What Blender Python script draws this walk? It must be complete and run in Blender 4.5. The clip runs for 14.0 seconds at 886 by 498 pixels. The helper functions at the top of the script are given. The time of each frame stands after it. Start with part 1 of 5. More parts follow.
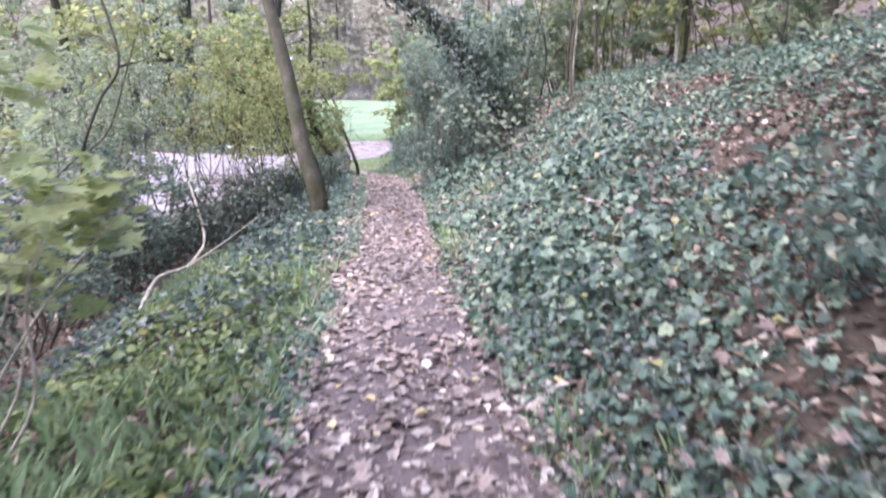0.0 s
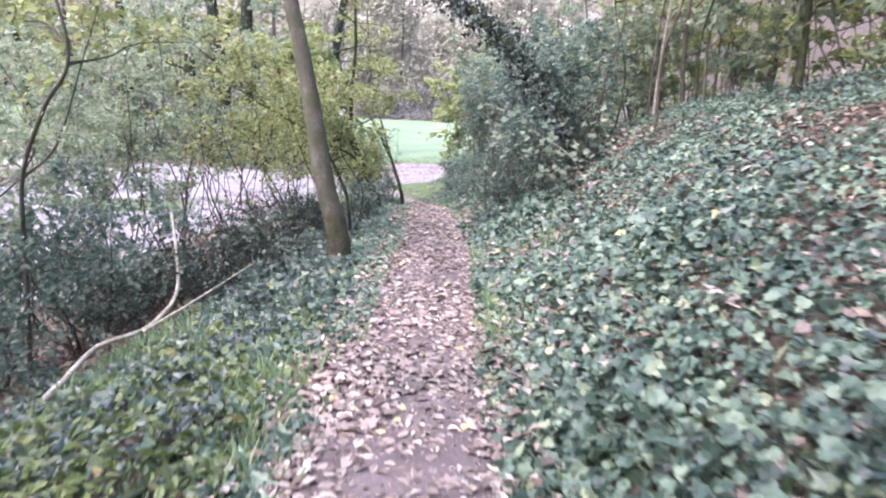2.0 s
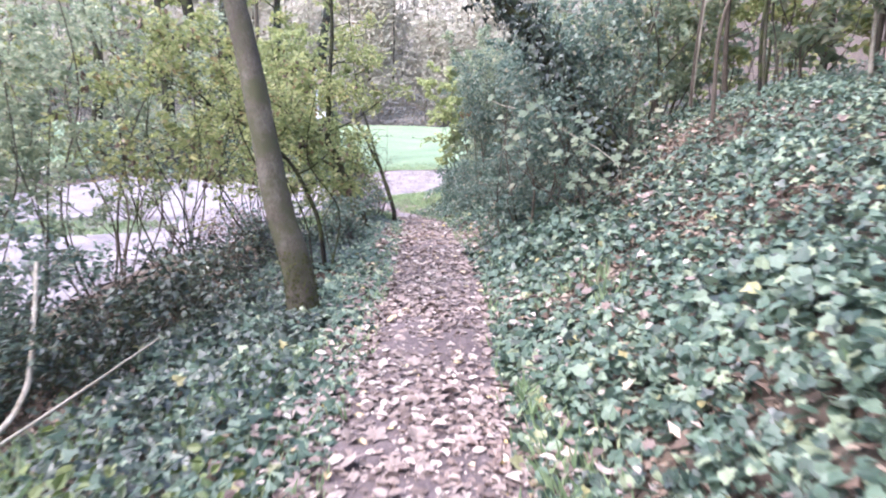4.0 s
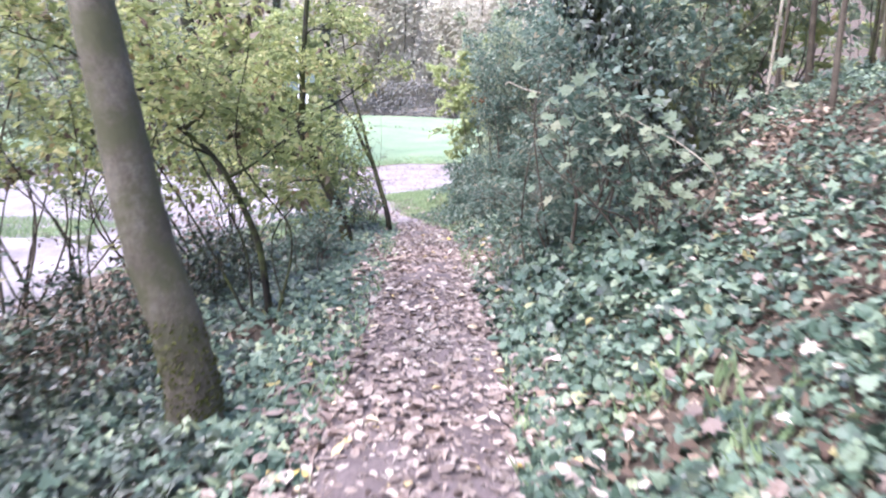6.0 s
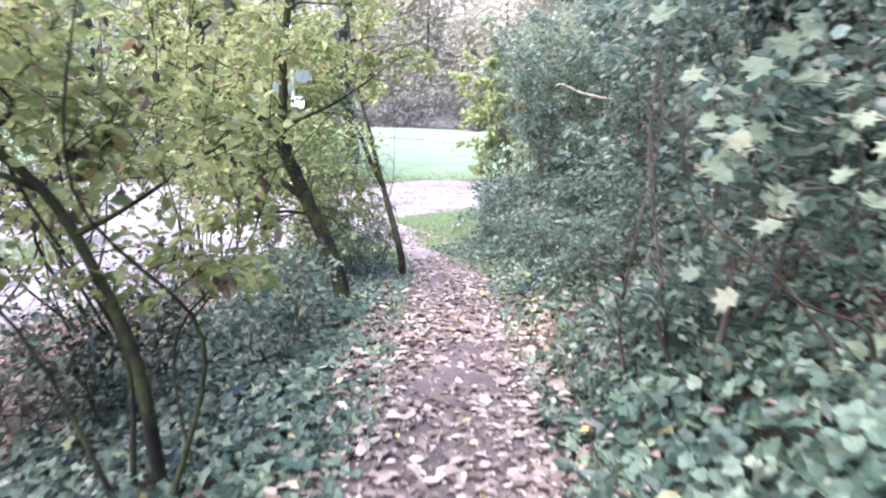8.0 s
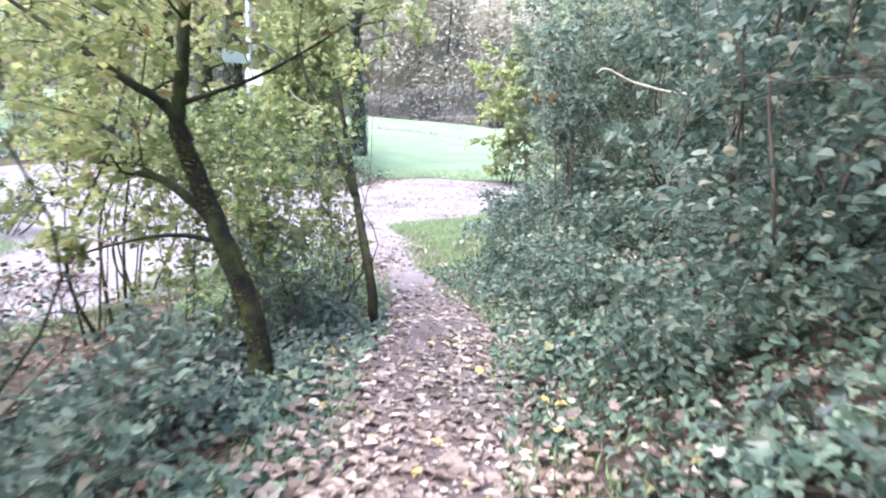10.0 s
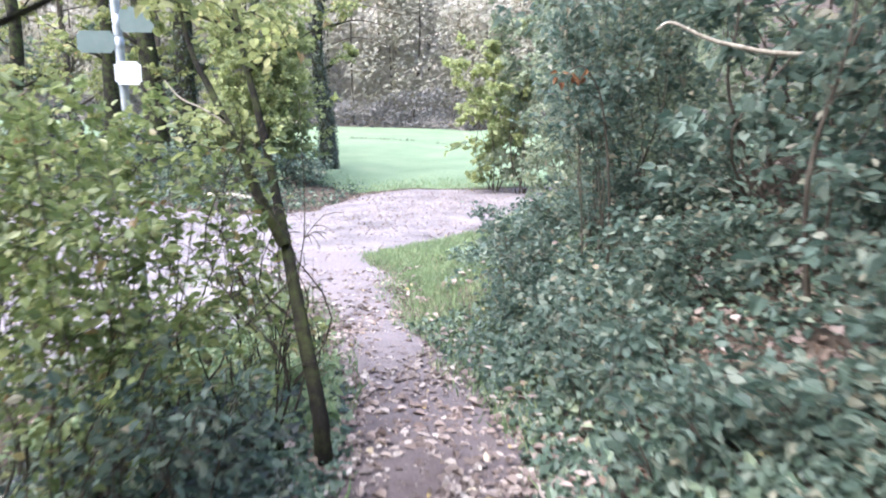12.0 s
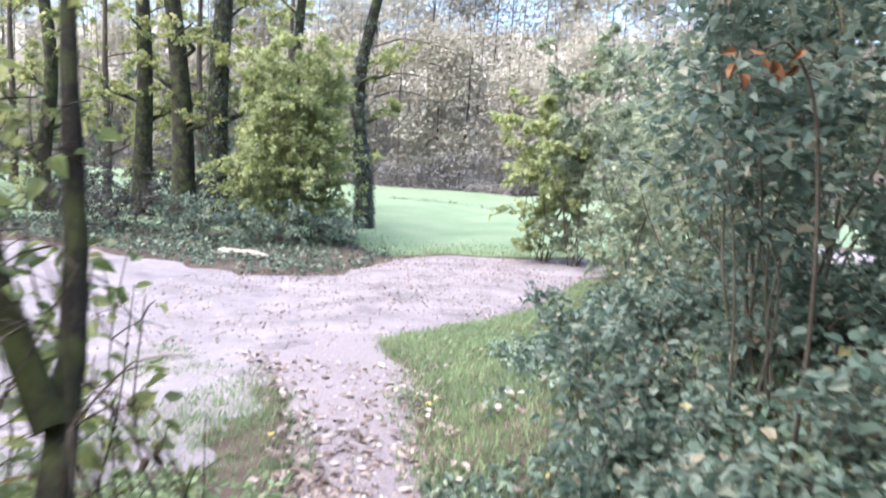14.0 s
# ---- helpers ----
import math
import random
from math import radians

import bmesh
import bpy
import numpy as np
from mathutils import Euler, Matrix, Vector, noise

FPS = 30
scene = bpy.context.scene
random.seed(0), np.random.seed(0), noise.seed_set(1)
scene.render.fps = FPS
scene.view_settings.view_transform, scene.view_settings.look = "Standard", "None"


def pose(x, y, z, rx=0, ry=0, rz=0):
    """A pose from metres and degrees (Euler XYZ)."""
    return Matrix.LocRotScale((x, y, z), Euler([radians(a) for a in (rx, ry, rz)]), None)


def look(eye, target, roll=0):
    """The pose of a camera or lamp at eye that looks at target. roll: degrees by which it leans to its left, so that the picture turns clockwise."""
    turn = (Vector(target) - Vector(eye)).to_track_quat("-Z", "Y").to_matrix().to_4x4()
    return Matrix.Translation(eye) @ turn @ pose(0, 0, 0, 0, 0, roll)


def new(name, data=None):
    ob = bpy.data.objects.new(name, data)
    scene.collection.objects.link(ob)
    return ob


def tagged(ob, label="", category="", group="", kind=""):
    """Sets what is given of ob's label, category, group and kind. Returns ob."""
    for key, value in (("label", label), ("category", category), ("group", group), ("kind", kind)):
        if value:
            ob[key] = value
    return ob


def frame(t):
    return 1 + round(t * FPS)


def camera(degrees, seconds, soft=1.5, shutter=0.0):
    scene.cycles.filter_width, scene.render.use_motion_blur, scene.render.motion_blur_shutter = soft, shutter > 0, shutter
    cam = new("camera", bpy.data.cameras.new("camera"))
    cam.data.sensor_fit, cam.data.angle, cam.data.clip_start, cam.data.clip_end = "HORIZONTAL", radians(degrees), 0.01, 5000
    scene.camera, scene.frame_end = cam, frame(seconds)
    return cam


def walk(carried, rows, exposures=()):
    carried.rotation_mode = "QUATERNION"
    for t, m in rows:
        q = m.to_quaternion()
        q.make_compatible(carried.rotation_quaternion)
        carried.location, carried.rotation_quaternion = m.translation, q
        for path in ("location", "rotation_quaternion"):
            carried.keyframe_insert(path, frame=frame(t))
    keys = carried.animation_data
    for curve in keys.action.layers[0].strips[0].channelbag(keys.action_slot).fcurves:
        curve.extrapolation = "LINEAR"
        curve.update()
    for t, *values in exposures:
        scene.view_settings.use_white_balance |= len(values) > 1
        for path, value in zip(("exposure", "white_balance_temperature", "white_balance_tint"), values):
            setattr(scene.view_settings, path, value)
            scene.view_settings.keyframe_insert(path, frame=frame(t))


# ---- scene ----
# ---- camera and walk ----
cam = camera(67.2, 14.0, soft=2.0, shutter=0.7)
PATH = [
    (0, (-0.018, -0.034, 1.658), (-0.011, 1.896, 1.132), -0.2),
    (0.5, (0.033, 0.489, 1.626), (0.037, 2.438, 1.173), 0.9),
    (1, (0.084, 1.032, 1.581), (0.124, 2.979, 1.125), 0.6),
    (1.5, (0.089, 1.513, 1.598), (0.063, 3.457, 1.13), 1.2),
    (2, (0.07, 2.118, 1.568), (-0.089, 4.056, 1.103), 1.9),
    (2.5, (-0.017, 2.695, 1.532), (-0.17, 4.64, 1.091), 0.2),
    (5, (-0.236, 5.786, 1.263), (-0.396, 7.72, 0.781), 0.9),
    (5.5, (-0.246, 6.414, 1.231), (-0.445, 8.336, 0.716), 1.2),
    (6, (-0.324, 7.088, 1.173), (-0.505, 9.023, 0.7), 1.1),
    (6.5, (-0.389, 7.715, 1.102), (-0.592, 9.66, 0.68), 1.3),
    (7, (-0.523, 8.424, 1.057), (-0.735, 10.382, 0.709), 2.5),
    (7.5, (-0.609, 9.077, 1.011), (-0.798, 11.019, 0.572), 0.0),
    (8, (-0.711, 9.67, 1.019), (-0.951, 11.607, 0.581), 1.6),
    (10.5, (-0.853, 12.633, 0.871), (-1.126, 14.561, 0.415), 4.6),
    (11, (-0.935, 13.239, 0.831), (-1.164, 15.178, 0.398), 2.1),
    (11.5, (-1.069, 13.857, 0.803), (-1.384, 15.781, 0.356), 3.4),
    (12, (-1.202, 14.449, 0.777), (-1.431, 16.387, 0.339), 1.0),
    (12.5, (-1.319, 15.111, 0.723), (-1.726, 17.022, 0.296), 0.4),
    (13, (-1.42, 15.712, 0.632), (-1.696, 17.658, 0.265), 2.5),
    (13.5, (-1.482, 16.446, 0.554), (-1.825, 18.387, 0.213), 2.9),
    (14, (-1.535, 16.965, 0.53), (-1.894, 18.916, 0.275), 3.4),
]
walk(cam, [(t, look(eye, target, roll)) for t, eye, target, roll in PATH], exposures=[(0.0, 2.13, 5540, 23), (2.5, 2.2, 5600, 22), (5.0, 2.28, 5500, 20), (8.0, 2.44, 5500, 18), (11.0, 2.34, 5540, 12), (11.5, 2.2, 5560, 13), (13.0, 2.1, 5660, 11), (14.0, 2.04, 5720, 13)])

# ---- world, sun, exposure ----
world = bpy.data.worlds.new("overcast_sky")
scene.world = world
world.use_nodes = True
wn = world.node_tree
sky = wn.nodes.new("ShaderNodeTexSky")
sky.sky_type = "NISHITA"
sky.sun_disc = False
sky.sun_elevation = radians(58)
sky.sun_rotation = radians(-127)
sky.dust_density = 4.0
sky.air_density = 1.0
wn.links.new(sky.outputs[0], wn.nodes["Background"].inputs[0])
wn.nodes["Background"].inputs[1].default_value = 0.15
sun_data = bpy.data.lights.new("sun", "SUN")
sun_data.energy = 1.5
sun_data.angle = radians(80)
sun_data.color = (1.0, 0.95, 0.87)
sun = new("sun", sun_data)
sun.matrix_world = look((-24, -18, 47), (0, 0, 0))

# ---- materials ----
def nodes_of(name):
    m = bpy.data.materials.new(name)
    m.use_nodes = True
    nt = m.node_tree
    return m, nt, nt.nodes["Principled BSDF"], nt.nodes["Material Output"]


def ramp(nt, stops):
    r = nt.nodes.new("ShaderNodeValToRGB")
    while len(r.color_ramp.elements) < len(stops):
        r.color_ramp.elements.new(0.5)
    for e, (p, c) in zip(r.color_ramp.elements, stops):
        e.position, e.color = p, (*c, 1)
    return r


def noise_tex(nt, scale, detail=4, rough=0.6, distortion=0.0):
    co = nt.nodes.new("ShaderNodeTexCoord")
    n = nt.nodes.new("ShaderNodeTexNoise")
    n.inputs["Scale"].default_value, n.inputs["Detail"].default_value = scale, detail
    n.inputs["Roughness"].default_value, n.inputs["Distortion"].default_value = rough, distortion
    nt.links.new(co.outputs["Object"], n.inputs["Vector"])
    return n


def mixed(nt, fac, a, b, blend="MIX"):
    m = nt.nodes.new("ShaderNodeMix")
    m.data_type, m.blend_type = "RGBA", blend
    for socket, v in ((m.inputs[0], fac), (m.inputs[6], a), (m.inputs[7], b)):
        if isinstance(v, (int, float)):
            socket.default_value = v
        elif isinstance(v, tuple):
            socket.default_value = (*v, 1)
        else:
            nt.links.new(v, socket)
    return m.outputs[2]


def bump(nt, bsdf, height, strength, distance):
    b = nt.nodes.new("ShaderNodeBump")
    b.inputs["Strength"].default_value, b.inputs["Distance"].default_value = strength, distance
    nt.links.new(height, b.inputs["Height"])
    nt.links.new(b.outputs[0], bsdf.inputs["Normal"])


def leaf_material(name, stops, rough=0.45, through_light=0.35, spec=0.5, patchy=0.7, relief=0.4):
    """Leaves: colour by island, blotches on the blade, light through the blade."""
    m, nt, bsdf, out = nodes_of(name)
    geo = nt.nodes.new("ShaderNodeNewGeometry")
    r = ramp(nt, stops)
    nt.links.new(geo.outputs["Random Per Island"], r.inputs[0])
    big, fine = noise_tex(nt, 0.9, 2), noise_tex(nt, 45, 3)
    shade = ramp(nt, [(0.3, (0.62, 0.66, 0.62)), (0.7, (1.25, 1.2, 1.1))])
    nt.links.new(big.outputs["Fac"], shade.inputs[0])
    c = mixed(nt, patchy, r.outputs[0], shade.outputs[0], "MULTIPLY")
    spot = ramp(nt, [(0.35, (0.7, 0.68, 0.6)), (0.6, (1.1, 1.1, 1.1))])
    nt.links.new(fine.outputs["Fac"], spot.inputs[0])
    c = mixed(nt, 0.5, c, spot.outputs[0], "MULTIPLY")
    nt.links.new(c, bsdf.inputs["Base Color"])
    bsdf.inputs["Roughness"].default_value = rough
    bsdf.inputs["Specular IOR Level"].default_value = spec
    if relief > 0:
        bump(nt, bsdf, fine.outputs["Fac"], relief, 0.01)
    if through_light > 0:
        tr = nt.nodes.new("ShaderNodeBsdfTranslucent")
        nt.links.new(c, tr.inputs["Color"])
        mx = nt.nodes.new("ShaderNodeMixShader")
        mx.inputs[0].default_value = through_light
        nt.links.new(bsdf.outputs[0], mx.inputs[1])
        nt.links.new(tr.outputs[0], mx.inputs[2])
        nt.links.new(mx.outputs[0], out.inputs["Surface"])
    return m


def rough_material(name, stops, scale, grain, rough=0.9, bump_size=0.02, strength=0.6, stretch=None, moss=None):
    """Earth, bark, stone: a ramp over large noise, multiplied by fine grain, with relief; moss: colour of patches."""
    m, nt, bsdf, out = nodes_of(name)
    a, b = noise_tex(nt, scale, 6, 0.65), noise_tex(nt, grain, 5, 0.7)
    if stretch:
        for n in (a, b):
            mp = nt.nodes.new("ShaderNodeMapping")
            mp.inputs["Scale"].default_value = stretch
            link = n.inputs["Vector"].links[0]
            src = link.from_socket
            nt.links.new(src, mp.inputs["Vector"])
            nt.links.new(mp.outputs[0], n.inputs["Vector"])
    r = ramp(nt, stops)
    nt.links.new(a.outputs["Fac"], r.inputs[0])
    g = ramp(nt, [(0.3, (0.5, 0.5, 0.5)), (0.7, (1.3, 1.3, 1.3))])
    nt.links.new(b.outputs["Fac"], g.inputs[0])
    c = mixed(nt, 0.75, r.outputs[0], g.outputs[0], "MULTIPLY")
    if moss:
        mn = noise_tex(nt, 3.5, 5, 0.7)
        mr = ramp(nt, [(0.45, (0, 0, 0)), (0.6, (1, 1, 1))])
        nt.links.new(mn.outputs["Fac"], mr.inputs[0])
        c = mixed(nt, mr.outputs[0], c, moss)
    nt.links.new(c, bsdf.inputs["Base Color"])
    bsdf.inputs["Roughness"].default_value = rough
    bsdf.inputs["Specular IOR Level"].default_value = 0.25
    bump(nt, bsdf, b.outputs["Fac"], strength, bump_size)
    return m


M = {}
M["soil"] = rough_material("leaf_mould_soil", [(0.3, (0.05, 0.036, 0.028)), (0.55, (0.10, 0.075, 0.055)), (0.75, (0.17, 0.13, 0.10))], 2.2, 40, 0.95, 0.03)
def paled_far_ground(m):
    """Passes into pale tan under the woods beyond the meadow and the track: haze put into the ground's colour."""
    nt = m.node_tree
    bs = nt.nodes["Principled BSDF"]
    src = bs.inputs["Base Color"].links[0].from_socket
    co, sep = nt.nodes.new("ShaderNodeTexCoord"), nt.nodes.new("ShaderNodeSeparateXYZ")
    nt.links.new(co.outputs["Object"], sep.inputs[0])
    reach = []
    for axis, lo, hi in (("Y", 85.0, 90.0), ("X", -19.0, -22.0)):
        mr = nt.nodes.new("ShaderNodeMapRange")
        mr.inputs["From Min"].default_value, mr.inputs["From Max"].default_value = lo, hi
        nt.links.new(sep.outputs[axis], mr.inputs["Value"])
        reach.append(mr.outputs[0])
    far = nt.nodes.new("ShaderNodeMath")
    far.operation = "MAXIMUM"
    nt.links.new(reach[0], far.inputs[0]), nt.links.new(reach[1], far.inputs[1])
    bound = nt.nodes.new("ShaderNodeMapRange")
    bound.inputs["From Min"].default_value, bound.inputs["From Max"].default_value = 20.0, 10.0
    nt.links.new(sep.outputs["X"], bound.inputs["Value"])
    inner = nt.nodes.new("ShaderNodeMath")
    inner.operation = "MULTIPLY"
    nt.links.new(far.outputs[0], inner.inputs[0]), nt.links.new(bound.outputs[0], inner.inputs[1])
    # pale ground so gaps between the far trees look hazy, not dark
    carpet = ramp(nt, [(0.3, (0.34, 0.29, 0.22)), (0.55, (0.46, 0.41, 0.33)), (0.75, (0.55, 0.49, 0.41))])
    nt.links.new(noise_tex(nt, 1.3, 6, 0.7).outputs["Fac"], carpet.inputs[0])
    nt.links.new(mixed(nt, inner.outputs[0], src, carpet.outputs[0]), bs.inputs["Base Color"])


paled_far_ground(M["soil"])
M["path"] = rough_material("trodden_earth", [(0.3, (0.0941, 0.0693, 0.0653)), (0.55, (0.149, 0.114, 0.109)), (0.75, (0.208, 0.164, 0.156))], 2.8, 60, 0.9, 0.02)
def blended(name, a, b, lo, hi):
    """Ground that passes from surface a to b along y, with a ragged border."""
    m = M[a].copy()
    m.name = name
    nt = m.node_tree
    bs = nt.nodes["Principled BSDF"]
    src = bs.inputs["Base Color"].links[0].from_socket
    co = nt.nodes.new("ShaderNodeTexCoord")
    sep = nt.nodes.new("ShaderNodeSeparateXYZ")
    nt.links.new(co.outputs["Object"], sep.inputs[0])
    n = noise_tex(nt, 1.8, 5, 0.7)
    add = nt.nodes.new("ShaderNodeMath")
    add.operation = "MULTIPLY_ADD"
    nt.links.new(n.outputs["Fac"], add.inputs[0])
    add.inputs[1].default_value = 4.0
    nt.links.new(sep.outputs["Y"], add.inputs[2])
    mr = nt.nodes.new("ShaderNodeMapRange")
    mr.inputs["From Min"].default_value, mr.inputs["From Max"].default_value = lo + 2, hi + 2
    nt.links.new(add.outputs[0], mr.inputs["Value"])
    fine = noise_tex(nt, 40, 5, 0.7)
    g = ramp(nt, b)
    nt.links.new(fine.outputs["Fac"], g.inputs[0])
    nt.links.new(mixed(nt, mr.outputs[0], src, g.outputs[0]), bs.inputs["Base Color"])
    return m


M["gravel"] = rough_material("pale_gravel", [(0.3, (0.163, 0.138, 0.139)), (0.5, (0.258, 0.224, 0.225)), (0.75, (0.335, 0.297, 0.297))], 0.9, 45, 0.95, 0.03, 0.8)
M["path_blend"] = blended("earth_to_gravel", "path", [(0.3, (0.14, 0.113, 0.115)), (0.5, (0.225, 0.19, 0.19)), (0.75, (0.31, 0.27, 0.268))], 17.0, 20.5)
M["field"] = rough_material("short_grass", [(0.3, (0.145, 0.2, 0.112)), (0.55, (0.195, 0.255, 0.145)), (0.75, (0.24, 0.29, 0.172))], 0.35, 25, 0.9, 0.03)
M["bark_grey"] = rough_material("smooth_grey_bark", [(0.3, (0.075, 0.062, 0.046)), (0.55, (0.13, 0.11, 0.083)), (0.75, (0.2, 0.175, 0.14))], 5, 70, 0.85, 0.014, 0.8, (1, 1, 0.45), (0.085, 0.082, 0.045))
M["bark_dark"] = rough_material("dark_mossy_bark", [(0.3, (0.012, 0.010, 0.008)), (0.55, (0.03, 0.025, 0.019)), (0.75, (0.065, 0.055, 0.04))], 7, 50, 0.9, 0.015, 0.8, (1, 1, 0.4), (0.06, 0.068, 0.022))
M["bark_brown"] = rough_material("brown_twig_bark", [(0.3, (0.05, 0.038, 0.028)), (0.55, (0.10, 0.08, 0.06)), (0.75, (0.18, 0.15, 0.115))], 6, 70, 0.9, 0.008)
M["bark_pale"] = rough_material("barkless_pale_wood", [(0.3, (0.25, 0.213, 0.156)), (0.5, (0.425, 0.369, 0.288)), (0.75, (0.575, 0.512, 0.419))], 9, 60, 0.85, 0.01, 0.7, (1.25, 1.25, 0.625))
M["willow"] = leaf_material("bright_willow_leaf", [(0.0, (0.27, 0.32, 0.13)), (0.5, (0.38, 0.42, 0.19)), (1.0, (0.5, 0.52, 0.27))], 0.5, 0.5)
M["ivy"] = leaf_material("ivy_leaf", [(0.0, (0.0311, 0.0508, 0.0363)), (0.35, (0.078, 0.12, 0.0855)), (0.7, (0.138, 0.191, 0.138)), (0.92, (0.23, 0.282, 0.192)), (0.985, (0.303, 0.335, 0.214)), (1.0, (0.349, 0.294, 0.129))], 0.42, 0.22, 0.42)
# dark ivy of the trunks; left of the path it also paints bramble shade
M["ivy_dark"] = leaf_material("dark_ivy_leaf", [(0.0, (0.0178, 0.0254, 0.0178)), (0.5, (0.0396, 0.0537, 0.0356)), (0.93, (0.0842, 0.103, 0.0673)), (1.0, (0.198, 0.215, 0.149))], 0.3, 0.1, 0.6)
# pale variant of the elder green; on farther bushes it paints in the haze
M["pale_leaf"] = leaf_material("pale_green_leaf", [(0.0, (0.2, 0.25, 0.165)), (0.5, (0.31, 0.36, 0.245)), (0.9, (0.42, 0.45, 0.31)), (1.0, (0.5, 0.47, 0.34))], 0.5, 0.55)
M["herb"] = leaf_material("ground_herb_leaf", [(0.0, (0.0363, 0.0524, 0.0167)), (0.4, (0.0929, 0.127, 0.0363)), (0.8, (0.157, 0.198, 0.0605)), (0.97, (0.218, 0.245, 0.098)), (1.0, (0.306, 0.245, 0.0757))], 0.42, 0.3)
M["shoot"] = leaf_material("green_shoot_leaf", [(0.0, (0.13, 0.175, 0.066)), (0.45, (0.247, 0.306, 0.114)), (0.8, (0.39, 0.438, 0.18)), (0.96, (0.546, 0.562, 0.288)), (1.0, (0.338, 0.213, 0.096))], 0.36, 0.45, 0.6)
M["grass"] = leaf_material("grass_blade", [(0.0, (0.17, 0.245, 0.12)), (0.5, (0.26, 0.345, 0.18)), (0.92, (0.35, 0.42, 0.24)), (1.0, (0.44, 0.42, 0.26))], 0.5, 0.4)
M["hazel"] = leaf_material("yellow_green_leaf", [(0.0, (0.2, 0.235, 0.095)), (0.4, (0.335, 0.37, 0.148)), (0.75, (0.47, 0.485, 0.218)), (0.93, (0.57, 0.535, 0.275)), (1.0, (0.28, 0.18, 0.09))], 0.5, 0.55)
M["elder"] = leaf_material("blue_green_leaf", [(0.0, (0.0791, 0.122, 0.0953)), (0.4, (0.144, 0.2, 0.158)), (0.75, (0.219, 0.276, 0.224)), (0.93, (0.312, 0.342, 0.272)), (1.0, (0.428, 0.368, 0.272))], 0.43, 0.45, 0.42)
# autumn tan paled and evened out, distance haze put into the leaf colour
M["autumn"] = leaf_material("hazy_autumn_leaf", [(0.0, (0.443, 0.434, 0.337)), (0.4, (0.487, 0.46, 0.381)), (0.75, (0.514, 0.47, 0.399)), (1.0, (0.531, 0.478, 0.416))], 0.9, 0.6, 0.1, 0.15, 0.0)
M["scrub"] = leaf_material("dark_scrub_leaf", [(0.0, (0.05, 0.05, 0.045)), (0.5, (0.085, 0.085, 0.08)), (1.0, (0.14, 0.13, 0.12))], 0.8, 0.15, 0.2)
M["hedge"] = leaf_material("bare_hedge_twig", [(0.0, (0.14, 0.13, 0.13)), (0.5, (0.2, 0.19, 0.19)), (1.0, (0.27, 0.25, 0.24))], 0.8, 0.3, 0.2)
M["moss"] = leaf_material("olive_moss", [(0.0, (0.05, 0.052, 0.018)), (0.5, (0.085, 0.088, 0.03)), (1.0, (0.13, 0.13, 0.05))], 0.9, 0.1, 0.1)
M["litter"] = leaf_material("fallen_leaf", [(0.0, (0.146, 0.105, 0.0935)), (0.3, (0.196, 0.143, 0.127)), (0.6, (0.302, 0.233, 0.211)), (0.85, (0.426, 0.347, 0.319)), (0.97, (0.582, 0.501, 0.462)), (1.0, (0.538, 0.385, 0.11))], 0.6, 0.05, 0.35)
M["litter_dark"] = leaf_material("rotting_leaf", [(0.0, (0.07, 0.046, 0.036)), (0.5, (0.16, 0.11, 0.085)), (0.85, (0.28, 0.21, 0.165)), (1.0, (0.45, 0.36, 0.3))], 0.7, 0.05, 0.25)
M["deadleaf"] = leaf_material("withered_orange_leaf", [(0.0, (0.13, 0.055, 0.028)), (1.0, (0.27, 0.13, 0.06))], 0.7, 0.2, 0.2)
M["steel"], _nt, _b, _o = nodes_of("galvanised_steel")
_b.inputs["Metallic"].default_value, _b.inputs["Roughness"].default_value = 0.6, 0.5
_n = noise_tex(_nt, 14, 4)
_r = ramp(_nt, [(0.3, (0.42, 0.44, 0.45)), (0.7, (0.62, 0.64, 0.66))])
_nt.links.new(_n.outputs["Fac"], _r.inputs[0])
_nt.links.new(_r.outputs[0], _b.inputs["Base Color"])
M["plate"], _nt, _b, _o = nodes_of("white_sign_enamel")
_n = noise_tex(_nt, 9, 4)
_r = ramp(_nt, [(0.3, (0.74, 0.75, 0.74)), (0.6, (0.82, 0.82, 0.81))])
_nt.links.new(_n.outputs["Fac"], _r.inputs[0])
_nt.links.new(_r.outputs[0], _b.inputs["Base Color"])
_b.inputs["Roughness"].default_value = 0.35

M["teal_plate"], _nt, _b, _o = nodes_of("teal_sign_enamel")
_n = noise_tex(_nt, 9, 4)
_r = ramp(_nt, [(0.3, (0.13, 0.175, 0.165)), (0.6, (0.17, 0.215, 0.2))])
_nt.links.new(_n.outputs["Fac"], _r.inputs[0])
_nt.links.new(_r.outputs[0], _b.inputs["Base Color"])
_b.inputs["Roughness"].default_value = 0.35

# ---- the lie of the land ----
MID_Y = [-30, -5, 0, 4.66, 9.7, 13.4, 16, 18.3, 21.4, 25, 29, 37, 60, 400]
MID_Z = [1.6, 0.35, 0.06, -0.2, -0.53, -0.72, -0.95, -1.27, -1.62, -1.86, -2.1, -2.3, -2.3, -2.3]
LEFT_Y = [-10, 0, 2.4, 4, 6, 8.25, 10.5, 12, 13.7, 16.7, 17.5, 18.9, 19.6, 21.1, 22.5, 24]
LEFT_X = [-0.75, -0.8, -0.84, -0.9, -0.97, -1.14, -1.34, -1.48, -1.62, -2.05, -2.15, -2.46, -2.66, -3.2, -3.9, -5.0]
RIGHT_Y = [-10, 0, 2.4, 3.4, 4.3, 6.4, 8.3, 9.6, 11, 13.9, 15.2, 16.9, 17.9, 18.4, 19.2, 20, 20.9, 22, 22.9, 24.2, 25.4, 29.7, 35, 40]
